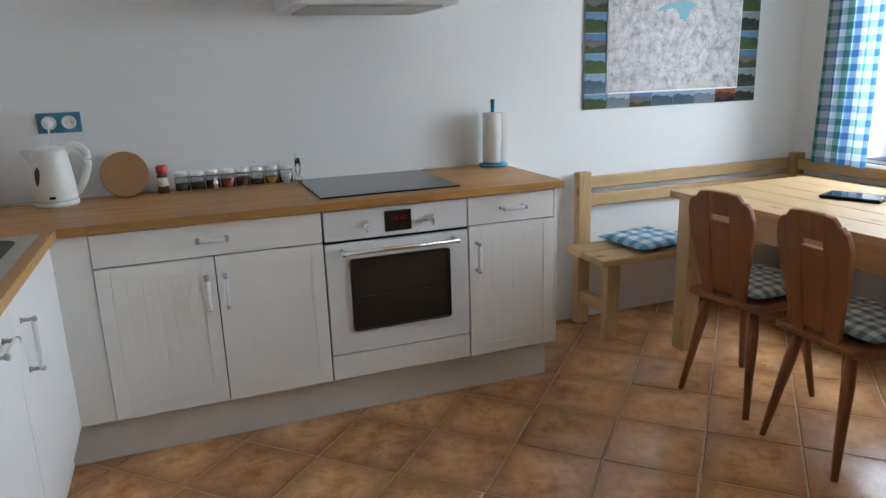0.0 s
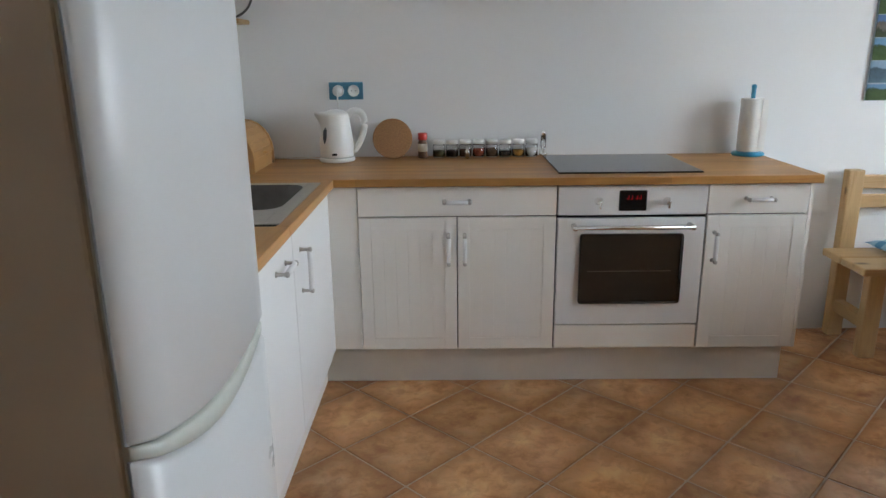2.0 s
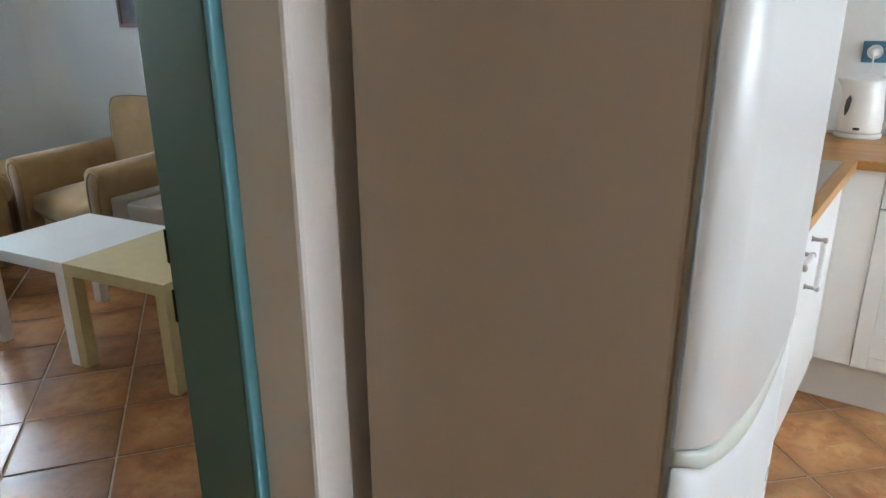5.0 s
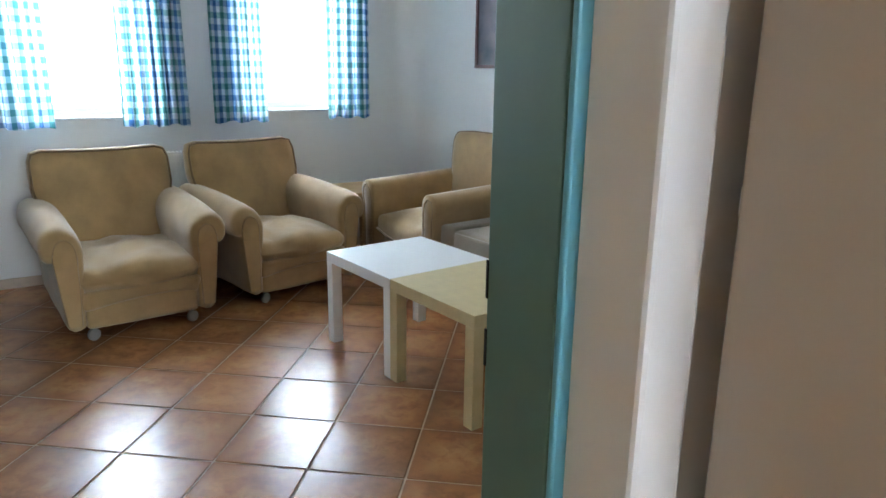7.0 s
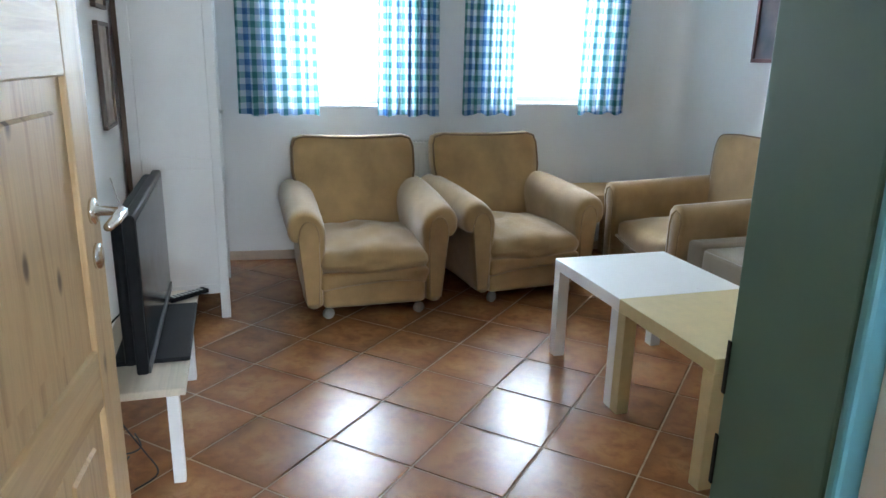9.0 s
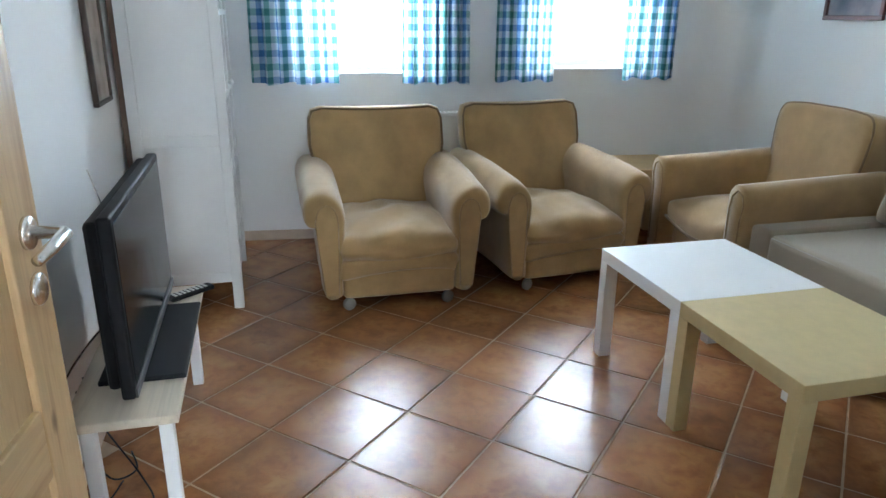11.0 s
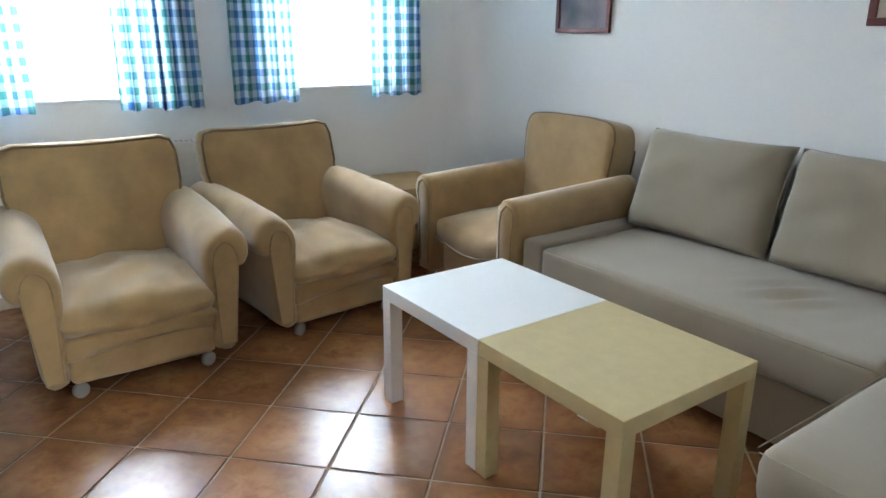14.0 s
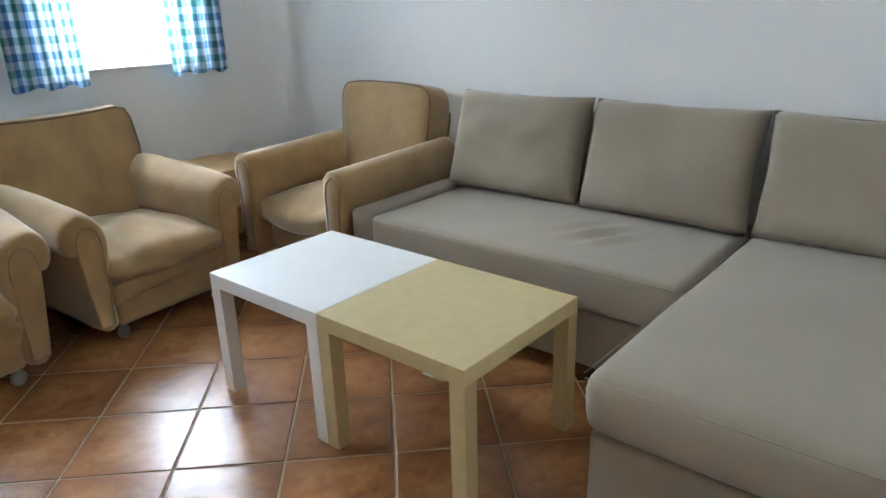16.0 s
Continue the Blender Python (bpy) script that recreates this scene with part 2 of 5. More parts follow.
CHROME = plain("brushed_steel", (0.86, 0.85, 0.83), 0.24, 1.0, vary=0.06, scale=30)
# steel darkened to stand for the shade and dark reflections in the bowl
BOWLSTEEL = plain("shaded_bowl_steel", (0.13, 0.12, 0.11), 0.42, 1.0, vary=0.12, scale=30)
STEEL = plain("sink_steel", (0.50, 0.48, 0.45), 0.35, 1.0, vary=0.08, scale=40)
DARKMETAL = plain("dark_metal", (0.12, 0.115, 0.11), 0.4, 0.9)
TURQ = plain("turquoise_plastic", (0.03, 0.26, 0.40), 0.35)
SOCKET = plain("blue_socket_plate", (0.05, 0.20, 0.30), 0.4)
PAPER = plain("kitchen_paper", (0.82, 0.80, 0.76), 0.95, vary=0.05, bump=0.5, bscale=150)
CORK = plain("cork", (0.33, 0.17, 0.075), 0.9, vary=0.25, scale=160, bump=0.4)
RED = plain("red_plastic", (0.50, 0.03, 0.02), 0.4)
GLASS = glass("clear_glass")
PVC = plain("white_window_pvc", (0.82, 0.83, 0.84), 0.3)
FRAMEWOOD = plain("mahogany_frame", (0.12, 0.025, 0.02), 0.35, vary=0.2, scale=25)
DARKFRAME = plain("dark_brown_frame", (0.06, 0.035, 0.022), 0.4, vary=0.2)
MAT_CREAM = plain("mount_card", (0.62, 0.55, 0.44), 0.9)
# cabinet bodies coloured dark so the gaps between fronts read as shade
CARCASS = plain("gap_shade_carcass", (0.06, 0.055, 0.05), 0.7)
RUBBER = plain("grey_rubber", (0.30, 0.27, 0.23), 0.6)
SPICE = [plain("spice_" + w, c, 0.9, vary=0.35, scale=90) for w, c in
         (("brown", (0.10, 0.045, 0.02)), ("dark", (0.035, 0.02, 0.015)), ("red", (0.28, 0.05, 0.02)), ("ochre", (0.40, 0.20, 0.03)), ("green", (0.08, 0.08, 0.03)))]
CHECK = gingham("checked_curtain", (0.045, 0.21, 0.46), (0.06, 0.31, 0.28), (0.64, 0.71, 0.76), 0.072)
CHECK_C = gingham("checked_cushion", (0.10, 0.34, 0.53), (0.10, 0.34, 0.53), (0.78, 0.80, 0.80), 0.085, thin=False)
CHECK_D = gingham("faded_checked_cushion", (0.14, 0.24, 0.28), (0.20, 0.30, 0.28), (0.66, 0.64, 0.58), 0.05, thin=False)


# ---- mesh helpers ----
def mesh_of(bm, mat, smooth=False):
    me = bpy.data.meshes.new("mesh")
    bmesh.ops.recalc_face_normals(bm, faces=bm.faces)
    bm.to_mesh(me)
    bm.free()
    for m in (mat if isinstance(mat, (list, tuple)) else [mat]):
        me.materials.append(m)
    if smooth:
        for p in me.polygons:
            p.use_smooth = True
    return me


def part(name, bm, mat, parent=None, label="", smooth=False, m=None):
    """One bmesh as one mesh object, under a thing or a part."""
    ob = new(name, mesh_of(bm, mat, smooth))
    if parent is not None:
        ob.parent = parent
    if m is not None:
        ob.matrix_basis = m
    if label:
        tagged(ob, label)
    return ob


def thing(name, m, label, category, group="", kind=""):
    ob = new(name)
    ob.empty_display_size = 0.1
    ob.matrix_basis = m
    return tagged(ob, label, category, group, kind)


def box(x0, y0, z0, x1, y1, z1, bevel=0.0, seg=2, bm=None):
    """A box between two corners, its edges rounded by bevel."""
    own = bmesh.new()
    v = [own.verts.new(p) for p in ((x0, y0, z0), (x1, y0, z0), (x1, y1, z0), (x0, y1, z0), (x0, y0, z1), (x1, y0, z1), (x1, y1, z1), (x0, y1, z1))]
    for f in ((3, 2, 1, 0), (4, 5, 6, 7), (0, 1, 5, 4), (1, 2, 6, 5), (2, 3, 7, 6), (3, 0, 4, 7)):
        own.faces.new([v[i] for i in f])
    if bevel:
        bmesh.ops.bevel(own, geom=own.edges[:], offset=bevel, segments=seg, profile=0.5, affect="EDGES")
    if bm is None:
        return own
    return merge(bm, own)


def merge(bm, other, m=None):
    """Put one bmesh into another."""
    if m is not None:
        bmesh.ops.transform(other, matrix=m, verts=other.verts)
    me = bpy.data.meshes.new("tmp")
    other.to_mesh(me)
    other.free()
    bm.from_mesh(me)
    bpy.data.meshes.remove(me)
    return bm


def lathe(profile, n=28, m=None, closed=True):
    """A profile of (radius, height) turned about z."""
    bm = bmesh.new()
    rings = []
    for r, z in profile:
        rings.append([bm.verts.new((r * math.cos(2 * math.pi * i / n), r * math.sin(2 * math.pi * i / n), z)) for i in range(n)])
    for a, b in zip(rings, rings[1:]):
        for i in range(n):
            bm.faces.new((a[i], a[(i + 1) % n], b[(i + 1) % n], b[i]))
    if closed:
        if profile[0][0] > 1e-6:
            bm.faces.new(rings[0][::-1])
        if profile[-1][0] > 1e-6:
            bm.faces.new(rings[-1])
    bmesh.ops.remove_doubles(bm, verts=bm.verts, dist=1e-6)
    if m is not None:
        bmesh.ops.transform(bm, matrix=m, verts=bm.verts)
    return bm


def cyl(r, z0, z1, n=20, m=None, r2=None, bevel=0.0):
    r2 = r if r2 is None else r2
    if bevel:
        prof = [(max(r - bevel, 1e-4), z0), (r, z0 + bevel), (r2, z1 - bevel), (max(r2 - bevel, 1e-4), z1)]
    else:
        prof = [(r, z0), (r2, z1)]
    return lathe(prof, n, m)


def tube(points, radius, n=8, closed=False, bm=None):
    """A round bar along a line of points."""
    bm = bm or bmesh.new()
    pts = [Vector(p) for p in points]
    rings = []
    up = Vector((0, 0, 1))
    for i, p in enumerate(pts):
        a = pts[i - 1] if i or closed else pts[i]
        b = pts[(i + 1) % len(pts)] if i + 1 < len(pts) or closed else pts[i]
        d = (b - a).normalized()
        side = d.cross(up)
        if side.length < 1e-3:
            side = d.cross(Vector((1, 0, 0)))
        side.normalize()
        over = side.cross(d).normalized()
        rr = radius[i] if isinstance(radius, (list, tuple)) else radius
        rings.append([bm.verts.new(p + rr * (math.cos(2 * math.pi * k / n) * side + math.sin(2 * math.pi * k / n) * over)) for k in range(n)])
    pairs = list(zip(rings, rings[1:])) + ([(rings[-1], rings[0])] if closed else [])
    for a, b in pairs:
        for k in range(n):
            bm.faces.new((a[k], a[(k + 1) % n], b[(k + 1) % n], b[k]))
    if not closed:
        bm.faces.new(rings[0][::-1])
        bm.faces.new(rings[-1])
    return bm


def curve(points, steps=4, closed=False):
    """A smooth line through points, with more points between them."""
    pts = [Vector(p) for p in points]
    k, out = len(pts), []
    at = (lambda i: pts[i % k]) if closed else (lambda i: pts[min(max(i, 0), k - 1)])
    for i in range(k if closed else k - 1):
        a, b, c, d = at(i - 1), at(i), at(i + 1), at(i + 2)
        for q in range(steps):
            t = q / steps
            out.append(0.5 * (2 * b + (c - a) * t + (2 * a - 5 * b + 4 * c - d) * t * t + (3 * b - a - 3 * c + d) * t ** 3))
    if not closed:
        out.append(pts[-1])
    return [tuple(p) for p in out]


def prism(outline, depth, axis="Y", bevel=0.0, at=0.0):
    """A flat outline of (a, b) given thickness along an axis."""
    bm = bmesh.new()
    place = {"Y": lambda a, b, d: (a, d, b), "X": lambda a, b, d: (d, a, b), "Z": lambda a, b, d: (a, b, d)}[axis]
    lo = [bm.verts.new(place(a, b, at)) for a, b in outline]
    hi = [bm.verts.new(place(a, b, at + depth)) for a, b in outline]
    bm.faces.new(lo[::-1])
    bm.faces.new(hi)
    k = len(outline)
    for i in range(k):
        bm.faces.new((lo[i], lo[(i + 1) % k], hi[(i + 1) % k], hi[i]))
    bmesh.ops.recalc_face_normals(bm, faces=bm.faces)
    if bevel:
        rim = [e for e in bm.edges if abs(e.calc_face_angle(0)) > 0.6]
        bmesh.ops.bevel(bm, geom=rim, offset=bevel, segments=2, profile=0.5, affect="EDGES")
    return bm


def soft(x0, y0, z0, x1, y1, z1, r=0.05, crown=0.0, sag=0.0, seed=1, n=10, wob=0.006):
    """An upholstered block: rounded edges, domed top, slightly uneven."""
    bm = box(x0, y0, z0, x1, y1, z1)
    bmesh.ops.bevel(bm, geom=bm.edges[:], offset=r, segments=4, profile=0.5, affect="EDGES")
    bmesh.ops.subdivide_edges(bm, edges=[e for e in bm.edges if e.calc_length() > 0.12], cuts=n, use_grid_fill=True)
    cx, cy = (x0 + x1) / 2, (y0 + y1) / 2
    for v in bm.verts:
        px, py = (v.co.x - cx) / ((x1 - x0) / 2), (v.co.y - cy) / ((y1 - y0) / 2)
        h = (v.co.z - z0) / (z1 - z0)
        dome = max(0, 1 - px * px) * max(0, 1 - py * py)
        v.co.z += h * (crown - sag) * dome
        w = noise.noise_vector(Vector((v.co.x * 5 + seed * 7.1, v.co.y * 5, v.co.z * 5)))
        v.co += w * wob
    return bm


def cushion(w, d, t, seed=0, n=18, uv=1.0, puff=0.55, tuft=0, power=3.2):
    """A stuffed pillow, flat in xy, pinched at its rim; UVs in metres."""
    bm = bmesh.new()
    lay = bm.loops.layers.uv.new("uv")
    rows = {}
    for side in (1, -1):
        for i in range(n + 1):
            for j in range(n + 1):
                a, b = 2 * i / n - 1, 2 * j / n - 1
                h = (max(0, 1 - abs(a) ** power) * max(0, 1 - abs(b) ** power)) ** puff
                if tuft:
                    h *= 0.72 + 0.28 * abs(math.sin(math.pi * tuft * (a + 1) / 2) * math.sin(math.pi * tuft * (b + 1) / 2)) ** 0.5
                ear = 1 - 0.05 * (1 - abs(a) ** 2) * (abs(b) ** 6) - 0.05 * (1 - abs(b) ** 2) * (abs(a) ** 6)
                wob = noise.noise(Vector((a * 2.3 + seed * 5.3, b * 2.3, side * 2.0))) * 0.12
                z = side * t / 2 * h * (1 + wob)
                if (i in (0, n) or j in (0, n)) and side < 0:
                    continue
                rows[side, i, j] = bm.verts.new((a * w / 2 * ear, b * d / 2 * ear, z))
    get = lambda s, i, j: rows.get((s, i, j)) or rows[1, i, j]
    for side in (1, -1):
        for i in range(n):
            for j in range(n):
                ij = ((i, j), (i + 1, j), (i + 1, j + 1), (i, j + 1))
                f = bm.faces.new([get(side, *q) for q in ij])
                for lo, (p, q) in zip(f.loops, ij):
                    lo[lay].uv = (p / n * w * uv, q / n * d * uv)
    return bm


def curtain(y0, y1, z0, z1, x, folds, depth, seed, taper=0.0):
    """A hanging cloth between y0 and y1 in the plane x, gathered into folds."""
    bm = bmesh.new()
    lay = bm.loops.layers.uv.new("uv")
    nu, nv = folds * 14, 26
    rnd = random.Random(seed)
    ph = [rnd.uniform(-0.5, 0.5) for _ in range(folds + 2)]
    amp = [rnd.uniform(0.6, 1.15) for _ in range(folds + 2)]
    grid, arc = [], []
    for j in range(nv + 1):
        v = j / nv
        row, length, last = [], 0.0, None
        for i in range(nu + 1):
            u = i / nu
            k = u * folds
            a0, fr = int(k), k - int(k)
            am = amp[a0] * (1 - fr) + amp[a0 + 1] * fr
            pz = ph[a0] * (1 - fr) + ph[a0 + 1] * fr
            wave = math.sin(2 * math.pi * k + pz)
            wid = (y1 - y0) * (1 - taper * v * (1 - 0.3 * v))
            yy = y0 + (y1 - y0) / 2 + (u - 0.5) * wid + 0.012 * math.cos(2 * math.pi * k * 1.0 + 1.3) * (1 - 0.6 * v)
            xx = x + depth * am * wave * (0.55 + 0.45 * (1 - v)) + 0.01 * math.sin(3 * v + seed)
            zz = z0 + (z1 - z0) * v + (0.008 * math.sin(5 * u * 3.1 + seed) if j == 0 else 0)
            p = Vector((xx, yy, zz))
            if last is not None:
                length += math.hypot(p.x - last.x, p.y - last.y)
            last = p
            row.append((bm.verts.new(p), length))
        grid.append(row)
    for j in range(nv):
        for i in range(nu):
            q = ((j, i), (j, i + 1), (j + 1, i + 1), (j + 1, i))
            f = bm.faces.new([grid[a][b][0] for a, b in q])
            for lo, (a, b) in zip(f.loops, q):
                lo[lay].uv = (grid[nv // 2][b][1], grid[a][b][0].co.z)
    return bm


def with_holes(length, height, holes, thick):
    """A wall in its own frame: along x from 0 to length, thickness from y=0 to thick; holes of (x0, x1, z0, z1)."""
    xs = sorted({0, length, *(h[0] for h in holes), *(h[1] for h in holes)})
    zs = sorted({0, height, *(h[2] for h in holes), *(h[3] for h in holes)})
    inside = lambda a, b: any(h[0] < a < h[1] and h[2] < b < h[3] for h in holes)
    bm = bmesh.new()
    solid = {}
    for i in range(len(xs) - 1):
        for k in range(len(zs) - 1):
            solid[i, k] = not inside((xs[i] + xs[i + 1]) / 2, (zs[k] + zs[k + 1]) / 2)

    def quad(*p):
        bm.faces.new([bm.verts.new(q) for q in p])

    for (i, k), s in solid.items():
        if not s:
            continue
        x0, x1, z0, z1 = xs[i], xs[i + 1], zs[k], zs[k + 1]
        for y in (0, thick):
            quad((x0, y, z0), (x1, y, z0), (x1, y, z1), (x0, y, z1))
        for d, p in (((-1, 0), ((x0, 0, z0), (x0, thick, z0), (x0, thick, z1), (x0, 0, z1))), ((1, 0), ((x1, 0, z0), (x1, thick, z0), (x1, thick, z1), (x1, 0, z1))),
                     ((0, -1), ((x0, 0, z0), (x1, 0, z0), (x1, thick, z0), (x0, thick, z0))), ((0, 1), ((x0, 0, z1), (x1, 0, z1), (x1, thick, z1), (x0, thick, z1)))):
            if not solid.get((i + d[0], k + d[1]), False):
                quad(*p)
    bmesh.ops.remove_doubles(bm, verts=bm.verts, dist=1e-5)
    return bm


# ---- structure ----
H = 2.6
LIV = pose(-4.9, -0.22, 0, 0, 0, 9.5)      # living room: x along the picture wall, room at y < 0
WIN = pose(-4.9, -0.22, 0, 0, 0, 3.9)      # window wall: along y, room at x > 0


def structure(name, bm, mat, label, m=None, smooth=False):
    ob = part(name, bm, mat, None, label, smooth, m)
    return tagged(ob, kind="structure", category=name.split("_")[0])


structure("wall_kitchen_back", box(-1.0, 0.62, 0, 4.1, 0.92, H), WALL, "white plastered kitchen wall behind the worktop and bench")
KWIN = (-1.05, 0.20, 0.80, 2.05)           # kitchen windows: y0, y1, z0, z1
# second opening, unseen and added to bring more daylight onto the cabinets
KWIN_ADDED = (-2.05, -1.15, 0.80, 2.05)
bm = with_holes(5.6, H, [(k[0] + 4.9, k[1] + 4.9, k[2], k[3]) for k in (KWIN, KWIN_ADDED)], 0.4)
structure("wall_kitchen_east", bm, WALL, "white plastered wall with a window and an added unseen one", pose(4.19, -4.9, 0, 0, 0, 90))
structure("wall_sink", box(-0.85, -1.27, 0, -0.70, 0.62, H), WALL, "white plastered wall beside the sink")
structure("wall_fridge", box(-0.848, -1.997, 0, -0.567, -1.917, H, 0.008), WALL, "white plastered wall end beside the fridge")
structure("wall_niche", box(-0.848, -1.917, 0, -0.595, -1.27, H), WALL, "white plastered wall set back behind the fridge")
structure("wall_hall", box(-0.85, -4.2, 0, -0.567, -2.856, H), WALL, "white plastered wall beside the doorway")
structure("lintel", box(-0.85, -2.856, 2.085, -0.569, -1.997, H), WALL, "white plastered wall above the doorway")
# unseen wall, its place and ochre chosen to dim and warm the bounced light
structure("wall_kitchen_south", box(-0.85, -4.2, 0, 4.19, -3.9, H), OCHRE, "unseen closing wall, ochre to dim and warm the bounced light")
structure("wall_picture", box(-0.6, 0, 0, 4.25, 0.25, H), WALL, "white plastered living room wall hung with pictures", LIV)
structure("wall_tv", box(-0.6, -3.71, 0, 3.58, -3.41, H), WALL, "white plastered living room wall behind the television", LIV)
# window wall, built along x and turned to stand along y
W1, W2 = (-2.62, -1.85, 0.985, 2.05), (-1.30, -0.53, 1.01, 2.05)
holes = [(a + 3.8, b + 3.8, c, d) for a, b, c, d in (W1, W2)]
bm = with_holes(4.15, H, holes, 0.42)
structure("wall_window", bm, WALL, "white plastered wall with two curtained windows", WIN @ pose(0, -3.8, 0, 0, 0, 90))
along, down = (LIV.to_3x3() @ Vector((1, 0, 0))), (WIN.to_3x3() @ Vector((0, -1, 0)))
corner = LIV.translation
bm = bmesh.new()
rows = []
for q in range(9):
    t = q / 8
    p = corner + along * (0.15 * (1 - t) ** 2) + down * (0.15 * t * t) + (along + down) * 0.0015
    rows.append([bm.verts.new((p.x, p.y, z)) for z in (0.0, H)])
for a, b in zip(rows, rows[1:]):
    bm.faces.new((a[0], b[0], b[1], a[1]))
structure("wall_corner", bm, WALL, "softly rounded plaster in the room corner", smooth=True)
structure("ceiling", box(-5.6, -5.2, H, 4.2, 0.95, H + 0.15), CEIL, "plain white plastered ceiling")
structure("screed", box(-5.6, -5.2, -0.15, 4.2, 0.95, -0.0028), GROUT, "grey brown grout bed under the floor tiles")
structure("baseboard_window", box(0.0, -3.7, 0, 0.012, 0.0, 0.06, 0.003), SKIRT, "low tiled skirting along the window wall", WIN)
structure("baseboard_picture", box(0.0, -0.012, 0, 4.1, 0.0, 0.06, 0.003), SKIRT, "low tiled skirting along the picture wall", LIV)
structure("baseboard_tv", box(-0.3, -3.41, 0, 3.55, -3.398, 0.06, 0.003), SKIRT, "low tiled skirting along the television wall", LIV)
structure("ground", box(-60, -60, -0.6, 60, 60, -0.5), plain("garden_grass", (0.06, 0.09, 0.03), 0.95, vary=0.3, scale=3), "mown lawn outside the windows")


def out_window(name, m, y0, y1, z0, z1, label, frame_x=-0.30):
    """A one-light plastic window set deep in the wall; the room lies at x > 0."""
    w = thing(name, m, label, "window", kind="structure")
    t = 0.04
    a, b = frame_x, frame_x + 0.07
    for q in ((y0, z0, y0 + t, z1), (y1 - t, z0, y1, z1), (y0 + t, z0, y1 - t, z0 + t), (y0 + t, z1 - t, y1 - t, z1)):
        part("window_frame", box(a, q[0], q[1], b, q[2], q[3], 0.006), PVC, w)
    for s0, s1 in ((y0 + t, y1 - t),):
        s = 0.038
        sash = box(a + 0.01, s0, z0 + t, b + 0.012, s0 + s, z1 - t, 0.006)
        box(a + 0.01, s1 - s, z0 + t, b + 0.012, s1, z1 - t, 0.006, bm=sash)
        box(a + 0.011, s0 + s, z0 + t, b + 0.011, s1 - s, z0 + t + s, 0.006, bm=sash)
        box(a + 0.011, s0 + s, z1 - t - s, b + 0.011, s1 - s, z1 - t, 0.006, bm=sash)
        sash = part("sash", sash, PVC, w)
        pane = part("pane", box(a + 0.03, s0 + s - 0.005, z0 + t + s - 0.005, a + 0.036, s1 - s + 0.005, z1 - t - s + 0.005), GLASS, sash)
        pane.visible_shadow = False
    part("window_sill", box(b + 0.002, y0 + 0.002, z0 - 0.012, 0.02, y1 - 0.002, z0 + 0.006, 0.006), PVC, w, "white painted inner sill")
    return w


out_window("window_1", WIN, *W1, "white plastic window glaring with daylight")
out_window("window_2", WIN, *W2, "white plastic window glaring with daylight")
EAST = pose(3.79, 0, 0, 0, 0, 180)
out_window("window_3", EAST, -KWIN[1], -KWIN[0], KWIN[2], KWIN[3], "white plastic kitchen window with deep sill", -0.33)
# unseen window added for light in the kitchen
out_window("window_4", EAST, -KWIN_ADDED[1], -KWIN_ADDED[0], KWIN_ADDED[2], KWIN_ADDED[3], "white plastic kitchen window with deep sill", -0.33)


# bright overcast distance outside the windows
def distance(ground):
    """Colours of sky and garden; ground is how bright the land is beside the sky."""
    def write(n):
        f = n.noise(0.55, n.tc.outputs["Object"], 6.0, 0.6)
        sep = n.tree.nodes.new("ShaderNodeSeparateXYZ")
        n.link(n.tc.outputs["Object"], sep.inputs[0])
        low = n.math("MULTIPLY", n.math("SUBTRACT", 2.2, sep.outputs["Z"]), 0.25, True)
        g = n.math("MULTIPLY", n.ramp(f, [(0.5, (0, 0, 0)), (0.62, (1, 1, 1))]), low)
        sky_side = n.mix(g, (0.715, 0.852, 1.0), (0.42, 0.58, 0.32))
        line = n.math("ADD", n.math("MULTIPLY", sep.outputs["Z"], 0.5), n.math("MULTIPLY", n.math("SUBTRACT", f, 0.5), 0.4))
        return n.mix(n.ramp(line, [(0.55, (ground, ground, ground)), (0.72, (1, 1, 1))]), (0, 0, 0), sky_side)
    return write


def backdrop_sheet(name, m, y0, y1, mat, label):
    """A bright upright sheet in the plane x = 0 of its frame."""
    bm = bmesh.new()
    bm.faces.new([bm.verts.new(p) for p in ((0, y0, -0.45), (0, y1, -0.45), (0, y1, 4.2), (0, y0, 4.2))])
    return structure(name, bm, mat, label, m)


DIST = glow("overcast_distance", distance(0.95), 18.0)
DIST_E = glow("overcast_distance_east", distance(0.22), 30.0)
backdrop_sheet("backdrop_west", WIN @ pose(-1.75, 0, 0), -4.9, 1.7, DIST, "bright hazy garden and sky beyond the windows")
backdrop_sheet("backdrop_east", pose(5.5, 0, 0), -4.2, 2.2, DIST_E, "bright hazy garden and sky beyond the window")

# teal steel door frame in the doorway
df = thing("door_frame", pose(0, 0, 0), "teal painted steel door frame in a deep wall", "door frame", kind="structure")
for y0, y1, b0, b1 in ((-2.018, -1.98, -2.0175, -1.98), (-2.872, -2.835, -2.872, -2.8355)):
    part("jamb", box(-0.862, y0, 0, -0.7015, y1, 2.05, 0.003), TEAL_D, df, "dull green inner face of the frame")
    part("edge_bead", box(-0.701, b0, 0, -0.688, b1, 2.085, 0.004, 2), TEAL, df, "teal edge of the frame")
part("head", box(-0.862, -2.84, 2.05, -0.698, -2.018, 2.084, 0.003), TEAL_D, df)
for z in (1.0, 0.895):
    part("strike_plate", box(-0.8635, -2.0200, z - 0.028, -0.8575, -2.0175, z + 0.03, 0.001), BLACKPL, df, "black strike plate")
